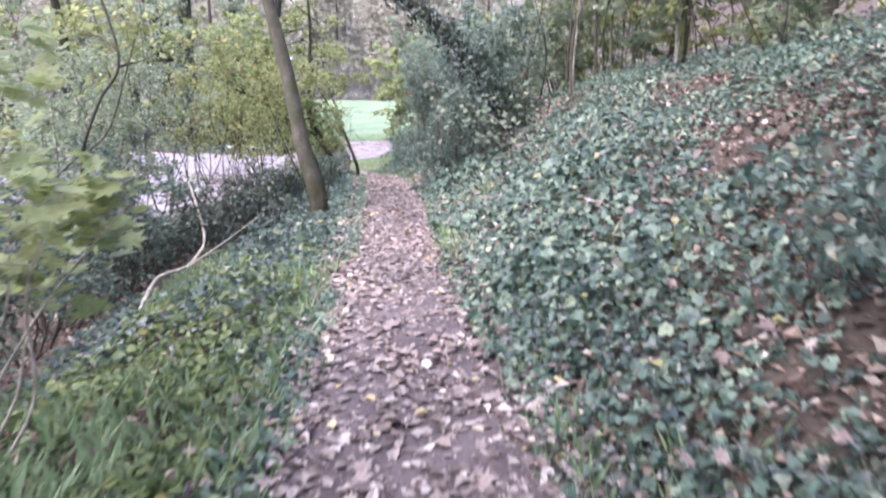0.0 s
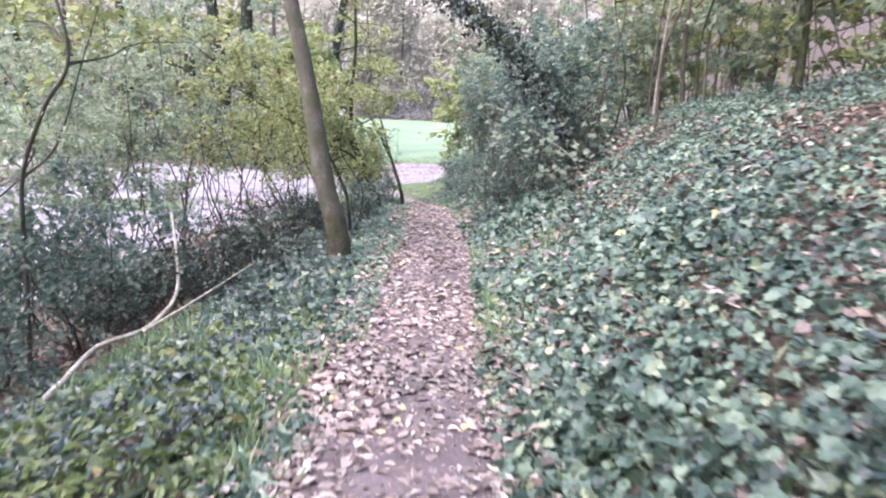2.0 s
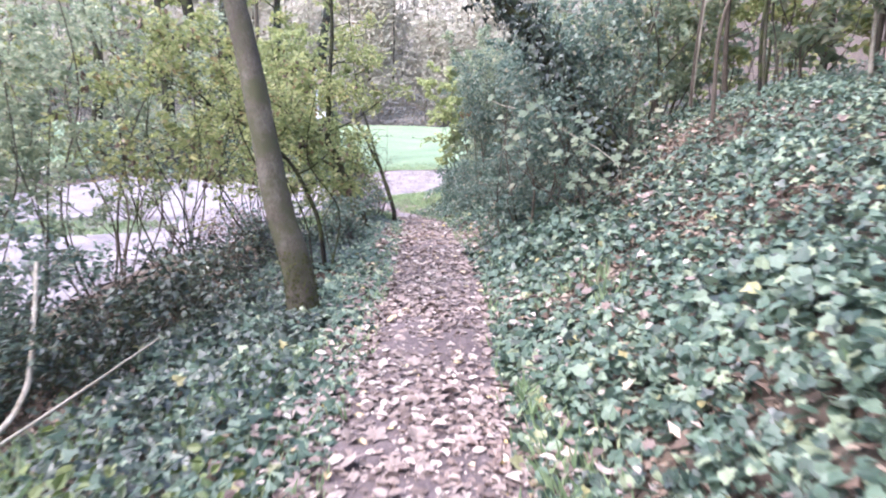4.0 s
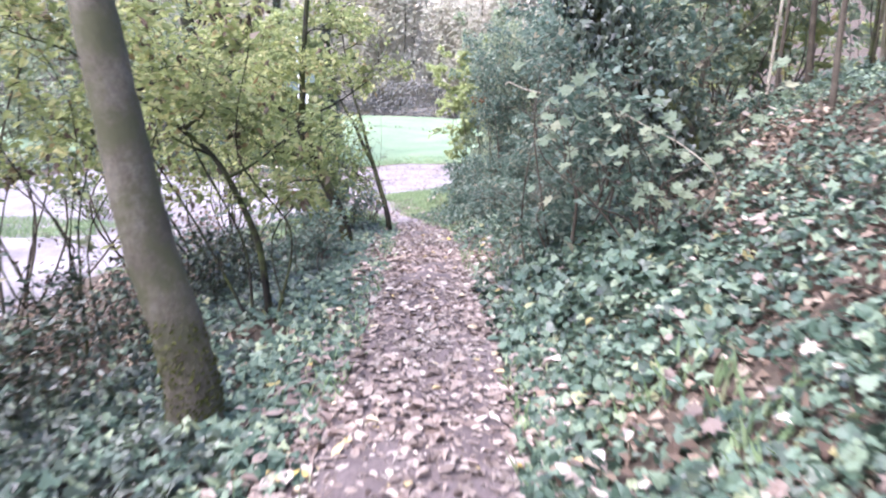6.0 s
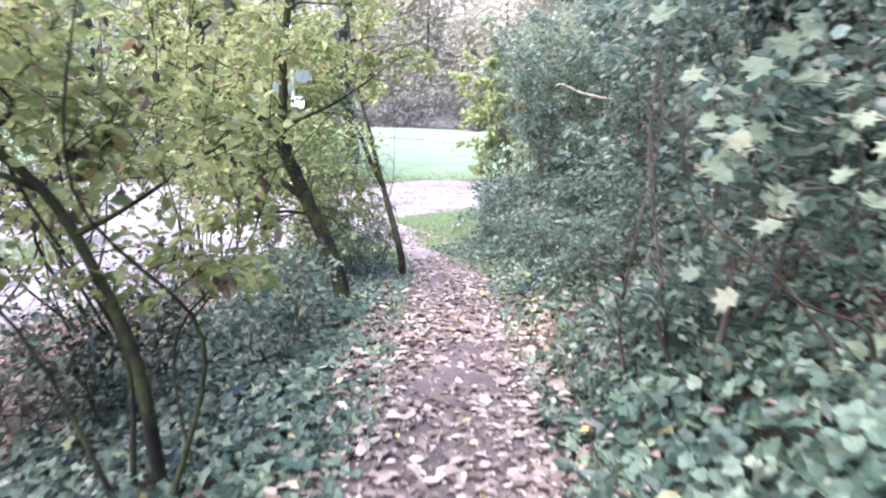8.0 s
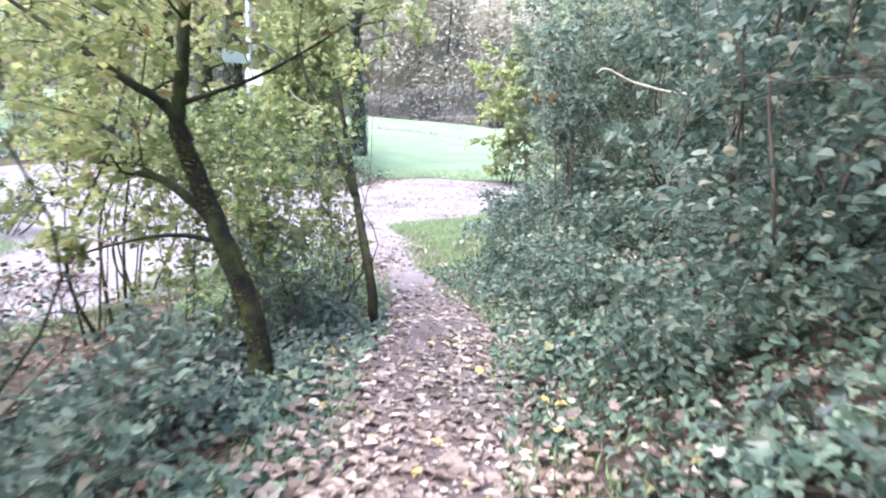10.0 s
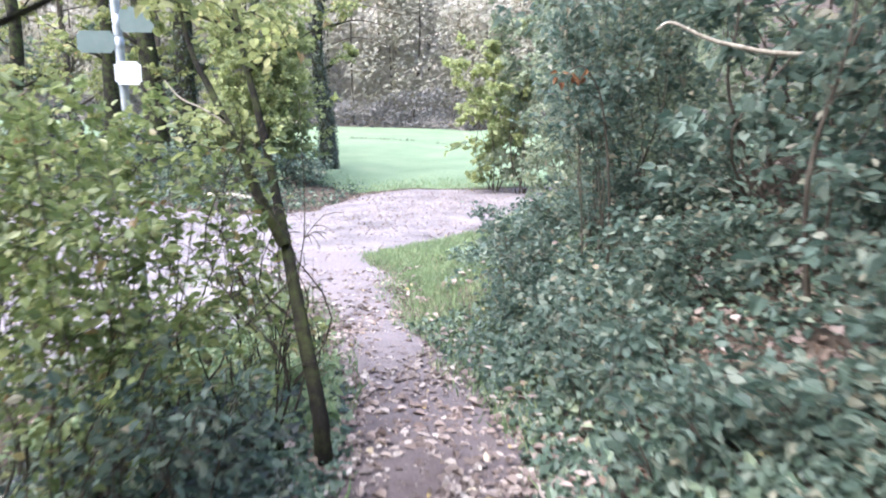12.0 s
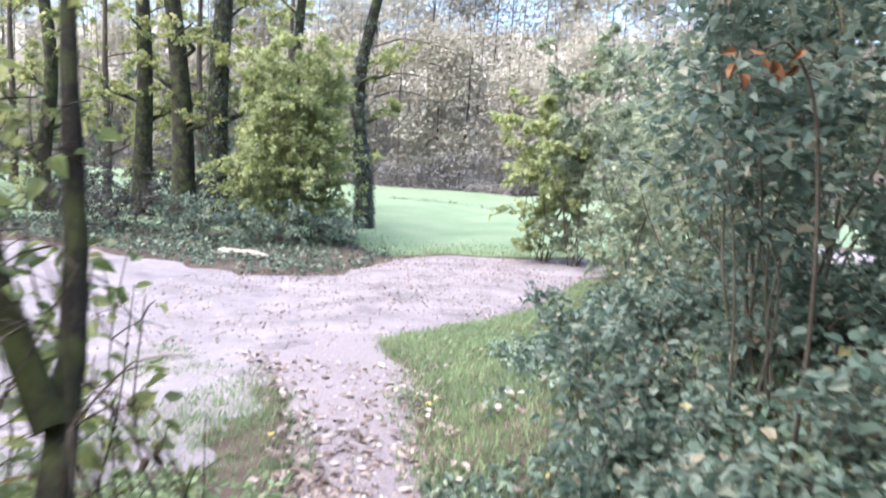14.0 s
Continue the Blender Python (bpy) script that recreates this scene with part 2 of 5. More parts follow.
RIGHT_X = [0.65, 0.63, 0.58, 0.47, 0.34, 0.12, -0.02, -0.08, -0.14, -0.58, -0.73, -0.95, -1.02, -1.16, -1.43, -1.74, -2.18, -2.58, -2.8, -3.1, -3.9, -2, -0.8, 0]
TRACK = [(-7.0, -30), (-7.2, 8), (-7.4, 14.6), (-7.5, 17.3), (-5.7, 20.4), (-5.0, 21.8), (-4.6, 23.2), (-3.95, 25.4), (-2.7, 27.8), (-2.0, 29.7),
         (-0.85, 35), (3, 40), (12, 47), (10, 50), (2, 41), (-2.5, 37.8), (-6.8, 36.8), (-6.9, 34.2), (-7.4, 32.3), (-9, 31), (-12, 32.2), (-17.5, 33.6), (-17.5, 26), (-17, 8), (-16.5, -30)]


def ease(a, b, x):
    t = np.clip((x - a) / (b - a), 0, 1)
    return t * t * (3 - 2 * t)


def left_edge(y):
    return np.interp(y, LEFT_Y, LEFT_X)


def right_edge(y):
    return np.interp(y, RIGHT_Y, RIGHT_X)


def waves(x, y):
    return (np.sin(1.7 * x + 0.6 * y + 1) * np.sin(1.3 * y - 0.8 * x) + 0.6 * np.sin(3.9 * x - 2.1 * y) * np.sin(3.1 * y + 1.2 * x + 2)
            + 0.35 * np.sin(8.3 * x + 5.1 * y) * np.sin(7.1 * y - 4.0 * x + 1))


def land(x, y):
    """Height of the ground."""
    x, y = np.asarray(x, float), np.asarray(y, float)
    mid, l, r = np.interp(y, MID_Y, MID_Z), left_edge(y), right_edge(y)
    d = np.maximum(x - r, 0)
    up = np.minimum(d, 0.25) * 0.3 + np.clip(d - 0.25, 0, 3.2) * 0.58 + np.clip(d - 3.45, 0, 12) * 0.22
    up = up * (1 - ease(20.5, 27, y))
    e = np.maximum(l - x, 0)
    low = np.interp(y, [-20, 5, 20, 37], [-1.9, -2.05, -2.15, -2.3])
    down = ease(1.2, 5.2, e)
    z = np.where(x > r, mid + up, (mid - 0.1 * np.minimum(e, 2)) * (1 - down) + low * down)
    rough = 0.05 * ease(0.1, 1.0, np.maximum(d, e)) * (1 - ease(24, 40, y)) * waves(x, y)
    hill = 0.36 * np.maximum(y - 88, 0) * (1 - 0.5 * ease(150, 380, y)) + 0.12 * np.maximum(-x - 24, 0) * (1 - ease(40, 80, y))
    return z + rough + np.minimum(hill, 40)


def inside(px, py, poly):
    px, py = np.asarray(px, float), np.asarray(py, float)
    hit = np.zeros(px.shape, bool)
    for (x0, y0), (x1, y1) in zip(poly, poly[1:] + poly[:1]):
        if y0 == y1:
            continue
        hit ^= ((y0 > py) != (y1 > py)) & (px < (x1 - x0) * (py - y0) / (y1 - y0) + x0)
    return hit


# ---- mesh helpers ----
def mesh_from(name, verts, faces, material, smooth=False):
    me = bpy.data.meshes.new(name)
    v = np.asarray(verts, np.float32)
    f = np.asarray(faces, np.int32)
    me.vertices.add(len(v))
    me.vertices.foreach_set("co", v.ravel())
    n = f.shape[1]
    me.loops.add(f.size)
    me.loops.foreach_set("vertex_index", f.ravel())
    me.polygons.add(len(f))
    me.polygons.foreach_set("loop_start", np.arange(0, f.size, n, dtype=np.int32))
    me.polygons.foreach_set("use_smooth", np.full(len(f), smooth))
    me.materials.append(material)
    me.update(calc_edges=True)
    me.validate()
    return me


def part(name, data, material, parent, label="", kind=""):
    """Links a mesh (verts, faces[, smooth]) given in world places as one object under a thing."""
    at = parent.matrix_basis.translation if parent else Vector()
    up = parent
    while up and up.parent:
        up = up.parent
        at = at + up.matrix_basis.translation
    verts, faces, *rest = data
    me = mesh_from(name, np.asarray(verts) - np.array(at), faces, material, bool(rest and rest[0]))
    ob = new(name, me)
    if parent:
        ob.parent = parent
    return tagged(ob, label, kind=kind)


def thing(name, at, label, category, group="", kind=""):
    ob = new(name)
    ob.empty_display_size = 0.2
    ob.location = at
    ob.matrix_basis = Matrix.Translation(at)
    return tagged(ob, label, category, group, kind)


def joined(pieces):
    vs, fs, n = [], [], 0
    for v, f, *_ in pieces:
        vs.append(np.asarray(v)), fs.append(np.asarray(f) + n)
        n += len(v)
    return np.concatenate(vs), np.concatenate(fs), True


def smooth_line(points, steps):
    """A Catmull-Rom line through points."""
    p = np.asarray(points, float)
    p = np.concatenate([[2 * p[0] - p[1]], p, [2 * p[-1] - p[-2]]])
    out = []
    for i in range(1, len(p) - 2):
        t = np.linspace(0, 1, steps, endpoint=False)[:, None]
        a, b, c, d = p[i - 1], p[i], p[i + 1], p[i + 2]
        out.append(0.5 * (2 * b + (c - a) * t + (2 * a - 5 * b + 4 * c - d) * t**2 + (3 * b - a - 3 * c + d) * t**3))
    return np.concatenate(out + [p[-2:-1]])


def tube(line, r0, r1, sides=8, rng=None, knobs=0.0, flare=0.0):
    """A tapered limb along a line, closed at its tip unless it is a fine twig; flare: widening of the foot."""
    p = np.asarray(line, float)
    n = len(p)
    s = np.linspace(0, 1, n)
    rad = r0 + (r1 - r0) * s + flare * np.exp(-s * n * 0.7)
    tan = np.gradient(p, axis=0)
    tan /= np.linalg.norm(tan, axis=1)[:, None] + 1e-9
    side = np.cross(tan, [0.31, 0.87, 0.11])
    side /= np.linalg.norm(side, axis=1)[:, None] + 1e-9
    other = np.cross(tan, side)
    ang = np.linspace(0, 2 * np.pi, sides, endpoint=False)
    k = np.ones((n, sides))
    if rng is not None and knobs:
        k += knobs * rng.normal(size=(n, sides))
    ring = p[:, None] + (rad[:, None] * k)[..., None] * (np.cos(ang)[None, :, None] * side[:, None] + np.sin(ang)[None, :, None] * other[:, None])
    v = ring.reshape(-1, 3)
    i, j = np.meshgrid(np.arange(n - 1), np.arange(sides), indexing="ij")
    a, b = (i * sides + j).ravel(), (i * sides + (j + 1) % sides).ravel()
    f = np.stack([a, b, b + sides, a + sides], 1)
    if sides <= 3:
        return v, f, True
    tip = np.arange(sides) + (n - 1) * sides
    v = np.concatenate([v, p[-1:] + tan[-1:] * rad[-1]])
    cap = np.stack([tip, np.roll(tip, -1), np.full(sides, len(v) - 1), np.full(sides, len(v) - 1)], 1)
    # the cap's triangles are written as thin quads between two rim points and the tip
    v = np.concatenate([v, p[-1:] + tan[-1:] * rad[-1] * 1.02])
    cap[:, 3] = len(v) - 1
    return v, np.concatenate([f, cap]), True


SHAPES = {
    "chip": ([(0, 0, 0), (-0.3, 0.45, 0.07), (0, 1, -0.06), (0.3, 0.45, 0.07)], [(0, 3, 2, 1)]),
    "oval": ([(0, 0, 0), (-0.30, 0.3, 0.06), (-0.24, 0.68, 0.05), (0, 1, -0.08), (0.24, 0.68, 0.05), (0.30, 0.3, 0.06)], [(0, 3, 2, 1), (0, 5, 4, 3)]),
    "ivy": ([(0, 0.1, 0), (-0.34, -0.08, 0.02), (-0.5, 0.22, 0.06), (-0.26, 0.42, 0.03), (0, 1, -0.1), (0.26, 0.42, 0.03), (0.5, 0.22, 0.06), (0.34, -0.08, 0.02)],
            [(0, 3, 2, 1), (0, 5, 4, 3), (0, 7, 6, 5)]),
    "lobed": ([(0, 0.22, -0.02), (0, 0, 0), (-0.22, -0.12, 0.03), (-0.5, 0.08, 0.06), (-0.41, 0.31, 0.03), (-0.4, 0.56, 0.04), (-0.22, 0.64, 0.0), (0, 0.95, -0.1), (0.22, 0.64, 0.0), (0.4, 0.56, 0.04), (0.41, 0.31, 0.03), (0.5, 0.08, 0.06), (0.22, -0.12, 0.03)],
              [(0, 3, 2, 1), (0, 5, 4, 3), (0, 7, 6, 5), (0, 9, 8, 7), (0, 11, 10, 9), (0, 1, 12, 11)]),
    "maple": ([(0, 0.25, -0.03), (0, -0.05, 0), (-0.3, -0.02, 0.03), (-0.34, 0.2, 0.0), (-0.62, 0.3, 0.07), (-0.33, 0.46, 0.02), (-0.42, 0.8, 0.05), (-0.13, 0.66, 0.0), (0, 1.05, -0.08),
               (0.13, 0.66, 0.0), (0.42, 0.8, 0.05), (0.33, 0.46, 0.02), (0.62, 0.3, 0.07), (0.34, 0.2, 0.0), (0.3, -0.02, 0.03)],
              [(0, 3, 2, 1), (0, 5, 4, 3), (0, 7, 6, 5), (0, 9, 8, 7), (0, 11, 10, 9), (0, 13, 12, 11), (0, 1, 14, 13)]),
    "blade": ([(-0.045, 0, 0), (0.045, 0, 0), (0.032, 0.55, 0.06), (-0.02, 1, 0.28)], [(0, 1, 2, 3)]),
}


def leaves(at, normal, size, rng, shape="oval", curl=0.3, aim=None):
    """Many small blades: one at each place, facing along normal, turned at random or towards aim."""
    at, normal = np.asarray(at, float), np.asarray(normal, float)
    n = len(at)
    normal = normal / (np.linalg.norm(normal, axis=1)[:, None] + 1e-9)
    way = rng.normal(size=(n, 3)) if aim is None else np.asarray(aim, float) + 0.35 * rng.normal(size=(n, 3))
    way -= (way * normal).sum(1)[:, None] * normal
    way /= np.linalg.norm(way, axis=1)[:, None] + 1e-9
    side = np.cross(way, normal)
    t, f = SHAPES[shape]
    t, f = np.array(t, float), np.array(f)
    size = np.broadcast_to(np.asarray(size, float), (n,))
    bend = rng.normal(0.6, 1.0, n) * curl
    z = t[None, :, 2] * (1 + 2 * bend[:, None]) - bend[:, None] * (t[None, :, 1] - 0.3) ** 2 * 0.6
    wide = rng.uniform(0.8, 1.2, n)
    v = at[:, None] + size[:, None, None] * ((t[None, :, 0] * wide[:, None])[..., None] * side[:, None] + t[None, :, 1, None] * way[:, None] + z[..., None] * normal[:, None])
    faces = f[None] + (np.arange(n) * len(t))[:, None, None]
    return v.reshape(-1, 3), faces.reshape(-1, f.shape[1])


def facing(rng, n, tilt):
    """Normals that point up, tilted at random."""
    v = rng.normal(size=(n, 3)) * tilt
    v[:, 2] = 1
    return v


def grow(base, top, rng, stem_r, twigs, twig_len, leaf_n, droop=0.25, start=0.25, wander=0.08, via=(), sides=6, forks=3, foot_flare=0.5):
    """A stem from base to top with side twigs. Returns the stem, the fine twigs, and places and directions for the leaves."""
    base, top = np.array(base, float), np.array(top, float)
    pts = [base, *[np.array(q, float) for q in via], top]
    if not via:
        pts = [base] + [base + (top - base) * k + rng.normal(size=3) * wander * np.linalg.norm(top - base) * (1, 1, 0.3) for k in (0.33, 0.66)] + [top]
    line = smooth_line(pts, 6 if stem_r > 0.012 or via else 4)
    stem = tube(line, stem_r, stem_r * 0.25, sides if stem_r > 0.009 else 5, rng, 0.05, stem_r * foot_flare)
    out = []
    seeds = []
    length = len(line)
    for _ in range(twigs):
        k = start + (1 - start) * rng.random() ** 0.8
        a = line[min(int(k * length), length - 1)]
        d = rng.normal(size=3)
        d[2] = abs(d[2]) * 0.6 + 0.15
        d /= np.linalg.norm(d)
        ln = twig_len * rng.uniform(0.5, 1.25) * (1.25 - 0.6 * k)
        q = [a, a + d * ln * 0.5 + (0, 0, 0.06 * ln), a + d * ln - (0, 0, droop * ln)]
        tw = smooth_line(q, 2)
        out.append(tube(tw, max(stem_r * 0.32 * (1.1 - 0.6 * k), 0.003), 0.002, 3))
        seeds.append((tw, d))
        for _ in range(forks):
            b = tw[rng.integers(1, len(tw))]
            e = d + rng.normal(size=3) * 0.8
            e /= np.linalg.norm(e)
            l2 = ln * rng.uniform(0.3, 0.6)
            t2 = smooth_line([b, b + e * l2 * 0.5, b + e * l2 - (0, 0, droop * l2)], 1)
            out.append(tube(t2, 0.004, 0.0015, 3))
            seeds.append((t2, e))
    places, aims = [], []
    if leaf_n:
        each = max(1, leaf_n // max(1, len(seeds)))
        for tw, d in seeds:
            k = rng.uniform(0.15, 1.0, each) * (len(tw) - 1)
            i = np.minimum(k.astype(int), len(tw) - 2)
            p = tw[i] + (tw[i + 1] - tw[i]) * (k - i)[:, None] + rng.normal(size=(each, 3)) * 0.05
            places.append(p)
            aims.append(np.broadcast_to(d, (each, 3)) - (0, 0, 0.35))
    return stem, joined(out), (np.concatenate(places) if places else None), (np.concatenate(aims) if places else None)


def clear_of_path(p):
    """Whether places leave room to walk along the footpath."""
    x, y, z = p.T
    over = z - np.interp(y, MID_Y, MID_Z)
    room = np.where(over > 0.8, 0.5, np.where(over > 0.4, 0.22, 0.05))
    near = (x > left_edge(y) - room * 0.6) & (x < right_edge(y) + room) & (y < 24) & (over < 2.3)
    return ~near


def shrub(name, base, label, category, seed, stems, height, spread, leaf_n, size, leaf, bark="bark_brown", shape="oval", twigs=9, twig_len=0.55, group="", tilt=0.9, stem_r=0.016, lean=(0, 0), start=0.25, foot=0.25, forks=2, withered=0):
    """A many-stemmed bush: each stem a part with its twigs, and the foliage."""
    rng = np.random.default_rng(seed)
    bx, by = base
    bz = float(land(bx, by))
    ob = thing(name, (bx, by, bz), label, category, group)
    places, aims = [], []
    for i in range(stems):
        a = 2 * math.pi * (i + rng.random()) / stems
        sx, sy = bx + foot * math.cos(a) * rng.random(), by + foot * math.sin(a) * rng.random()
        r = spread * rng.uniform(0.35, 1.0)
        hgt = height * rng.uniform(0.65, 1.0)
        tip = (bx + lean[0] + r * math.cos(a), by + lean[1] + r * math.sin(a), bz + hgt)
        body, twig_mesh, p, d = grow((sx, sy, float(land(sx, sy)) - 0.04), tip, rng, stem_r * rng.uniform(0.6, 1.2), twigs, twig_len, leaf_n // stems, start=start, forks=forks)
        part("twig_spray", twig_mesh, M[bark], part("stem", body, M[bark], ob), kind="stuff")
        places.append(p), aims.append(d)
    p, d = np.concatenate(places), np.concatenate(aims)
    keep = (p[:, 2] > land(p[:, 0], p[:, 1]) + 0.03) & clear_of_path(p)
    p, d = p[keep], d[keep]
    if withered:
        q = p[rng.integers(0, len(p), withered // 3)].repeat(3, 0)
        q = q + rng.normal(size=q.shape) * 0.03
        part("withered_foliage", leaves(q, rng.normal(size=q.shape) * (1, 1, 0.2), 0.068 * rng.uniform(0.6, 1.2, len(q)), rng, "oval", 0.8, np.broadcast_to((0, 0, -1.5), q.shape)), M["litter_dark"], ob, "dark withered hanging leaves", "stuff")
    part("foliage", leaves(p, facing(rng, len(p), tilt), size * rng.uniform(0.6, 1.25, len(p)), rng, shape, 0.35, d), M[leaf], ob, kind="stuff")
    return ob


def tree(name, label, category, seed, trunk, r0, r1, bark, leaf, limbs, leaf_n, size, group="", ivy=0, ivy_top=4.0, limb_len=2.2, first=0.45, flare=0.06, shape="oval", sides=14, knobs=0.02, twig_len=0.9, own=(), forks=2):
    """A tree: trunk along a line, limbs with twigs, crown of leaves, ivy on the trunk. own: limbs with a set course."""
    rng = np.random.default_rng(seed)
    line = smooth_line(trunk, 8)
    ob = thing(name, tuple(trunk[0]), label, category, group)
    part("trunk", tube(line, r0, r1, sides, rng, knobs, flare), M[bark], ob)
    places, aims = [], []
    n = len(line)
    for pts, ra in own:
        body, twig_mesh, p, d = grow(pts[0], pts[-1], rng, ra, 7, twig_len * 0.7, leaf_n // (limbs + len(own) + 1), via=pts[1:-1], sides=8, foot_flare=0.0)
        part("twig_spray", twig_mesh, M[bark], part("limb", body, M[bark], ob), kind="stuff")
        places.append(p), aims.append(d)
    for i in range(limbs):
        k = first + (1 - first) * (i + rng.random()) / limbs
        a = line[min(int(k * n), n - 1)]
        ang = 2.4 * i + rng.random()
        ln = limb_len * rng.uniform(0.6, 1.2) * (1.3 - 0.7 * k)
        tip = a + np.array([math.cos(ang) * ln, math.sin(ang) * ln, ln * rng.uniform(0.2, 0.8)])
        body, twig_mesh, p, d = grow(a, tip, rng, max(r0 * 0.35 * (1.2 - k), 0.012), 9, twig_len, leaf_n // max(limbs, 1), sides=6, forks=forks)
        part("twig_spray", twig_mesh, M[bark], part("limb", body, M[bark], ob), kind="stuff")
        if p is not None:
            places.append(p), aims.append(d)
    places = [p for p in places if p is not None]
    if places:
        aims = [d for d in aims if d is not None]
        p, d = np.concatenate(places), np.concatenate(aims)
        part("crown", leaves(p, facing(rng, len(p), 0.9), size * rng.uniform(0.6, 1.25, len(p)), rng, shape, 0.35, d), M[leaf], ob, kind="stuff")
    if ivy:
        s = np.clip(rng.random(ivy) ** 1.2, 0, 0.999)
        z = line[:, 2]
        top = np.searchsorted(z, z[0] + ivy_top)
        i = (s * max(min(top, n - 1), 2)).astype(int)
        c = line[i] + rng.normal(size=(ivy, 3)) * (0, 0, 0.15)
        ang = rng.uniform(0, 2 * np.pi, ivy)
        rr = (r0 + (r1 - r0) * i / n) + 0.02 + np.abs(rng.normal(size=ivy)) * 0.07
        nrm = np.stack([np.cos(ang), np.sin(ang), 0.3 + 0.3 * rng.normal(size=ivy)], 1)
        q = c + nrm * rr[:, None] * (1, 1, 0.1)
        part("ivy", leaves(q, nrm, 0.075 * rng.uniform(0.6, 1.3, ivy) * (1.3 if r0 > 0.25 else 1), rng, "chip" if r0 > 0.25 else "ivy", 0.3, np.broadcast_to((0, 0, -1.0), (ivy, 3))), M["ivy_dark"], ob, "dark glossy ivy climbing the trunk", "stuff")
    return ob

# ---- the large structure ----
def sheet(us, vs, place):
    """A grid of quads: place(u, v) gives x, y, z arrays."""
    u, v = np.meshgrid(us, vs, indexing="ij")
    x, y, z = place(u, v)
    a, b = u.shape
    i, j = np.meshgrid(np.arange(a - 1), np.arange(b - 1), indexing="ij")
    k = (i * b + j).ravel()
    return np.stack([x, y, z], -1).reshape(-1, 3), np.stack([k, k + b, k + b + 1, k + 1], 1), True


PAIRS = [(-7, -30, -16.5, -30), (-7.2, 8, -17, 8), (-7.4, 14.6, -17.3, 15), (-7.5, 17.3, -17.5, 22), (-3.4, 20.2, -17.5, 28), (-3.75, 21.8, -16.5, 33),
         (-4.4, 23.2, -11.5, 32), (-3.95, 25.4, -8.9, 31), (-2.7, 27.8, -7.3, 32.5), (-2, 29.7, -6.9, 35), (-1.4, 32.5, -6.6, 36.9), (-0.85, 35, -2.5, 37.9), (3, 40, 2, 41.5), (12, 47, 10, 50)]
FIELD_X, FIELD_Y = [-200, -20, -14, -9, -6.8, -2.5, 2, 10, 60, 200], [36, 37.5, 38.8, 38.6, 37.3, 38.2, 41.8, 51, 70, 72]


def ground_place(x, y):
    z = land(x, y)
    sunk = ((x > left_edge(y) + 0.08) & (x < right_edge(y) - 0.08) & (y < 24)) * 0.07
    sunk = np.maximum(sunk, inside(x, y, TRACK) * 0.09)
    sunk = np.maximum(sunk, ((y > np.interp(x, FIELD_X, FIELD_Y) + 0.3) & (y < 85.5)) * 0.09)
    return x, y, z - sunk


gx = np.unique(np.round(np.concatenate([np.linspace(-600, -40, 16), np.linspace(-40, -9, 32), np.arange(-9, 7, 0.18), np.linspace(7, 40, 30), np.linspace(40, 600, 16)]), 3))
gy = np.unique(np.round(np.concatenate([np.linspace(-300, -8, 16), np.arange(-8, 39, 0.21), np.linspace(39, 130, 70), np.linspace(130, 900, 20)]), 3))
ground = part("ground", sheet(gx, gy, ground_place), M["soil"], None)
tagged(ground, "dark leaf-mould woodland ground, sloping beside the footpath", "ground", kind="structure")


def path_place(u, y):
    l, r = left_edge(y) - 0.1, right_edge(y) + 0.1
    x = l + (r - l) * u + 0.06 * np.sin(5.3 * y) * (2 * u - 1) * np.sin(2.1 * y + u)
    dish = 0.025 - 0.085 * np.abs(2 * u - 1) ** 5 + 0.012 * waves(1.6 * x, 1.6 * y)
    return x, y, land(x, y) + dish


footpath = part("footpath", sheet(np.linspace(0, 1, 15), np.arange(-9, 25.6, 0.14), path_place), M["path_blend"], None)
tagged(footpath, "trodden purplish-brown earth footpath strewn with fallen leaves", "path", kind="structure")


def track_place(s, u):
    p = np.array(PAIRS, float)
    k = np.arange(len(p))
    ax, ay, bx, by = (np.interp(s, k, p[:, i]) for i in range(4))
    x, y = ax + (bx - ax) * u, ay + (by - ay) * u
    wob = 0.12 * np.sin(9 * s + 3 * u) * np.abs(2 * u - 1) ** 3
    x, y = x + wob, y + wob
    return x, y, land(x, y) + 0.02 - 0.07 * np.abs(2 * u - 1) ** 16 + 0.015 * waves(0.7 * x, 0.7 * y)


track = part("gravel_track", sheet(np.linspace(0, 13, 180), np.linspace(0, 1, 40), track_place), M["gravel"], None)
tagged(track, "pale gravel track with scattered leaves, crossing below the footpath", "track", kind="structure")


def field_place(x, v):
    y0 = np.interp(x, FIELD_X, FIELD_Y) + 0.25 * np.sin(1.9 * x)
    y = y0 + (86 - y0) * v**1.6
    return x, y, land(x, y) + 0.01 - 0.05 * (v < 0.001)


field = part("field", sheet(np.concatenate([np.linspace(-200, -30, 20), np.linspace(-29.5, 12, 120), np.linspace(13, 200, 24)]), np.linspace(0, 1, 50), field_place), M["field"], None)
tagged(field, "bright green mown meadow beyond the gravel track", "meadow", kind="structure")


# ---- ground cover ----
def stuff(name, data, material, label, category):
    return tagged(part(name, data, material, None), label, category, kind="stuff")


def scatter(rng, n, x0, x1, y0, y1):
    return rng.uniform(x0, x1, n), rng.uniform(y0, y1, n)


def beside(rng, n, y0, y1, d0, d1, right, power=1.4):
    """Places beside the footpath, d0 to d1 metres off its edge."""
    y = rng.uniform(y0, y1, n)
    d = d0 + (d1 - d0) * rng.random(n) ** power
    return (right_edge(y) + d if right else left_edge(y) - d), y, d


rng = np.random.default_rng(11)
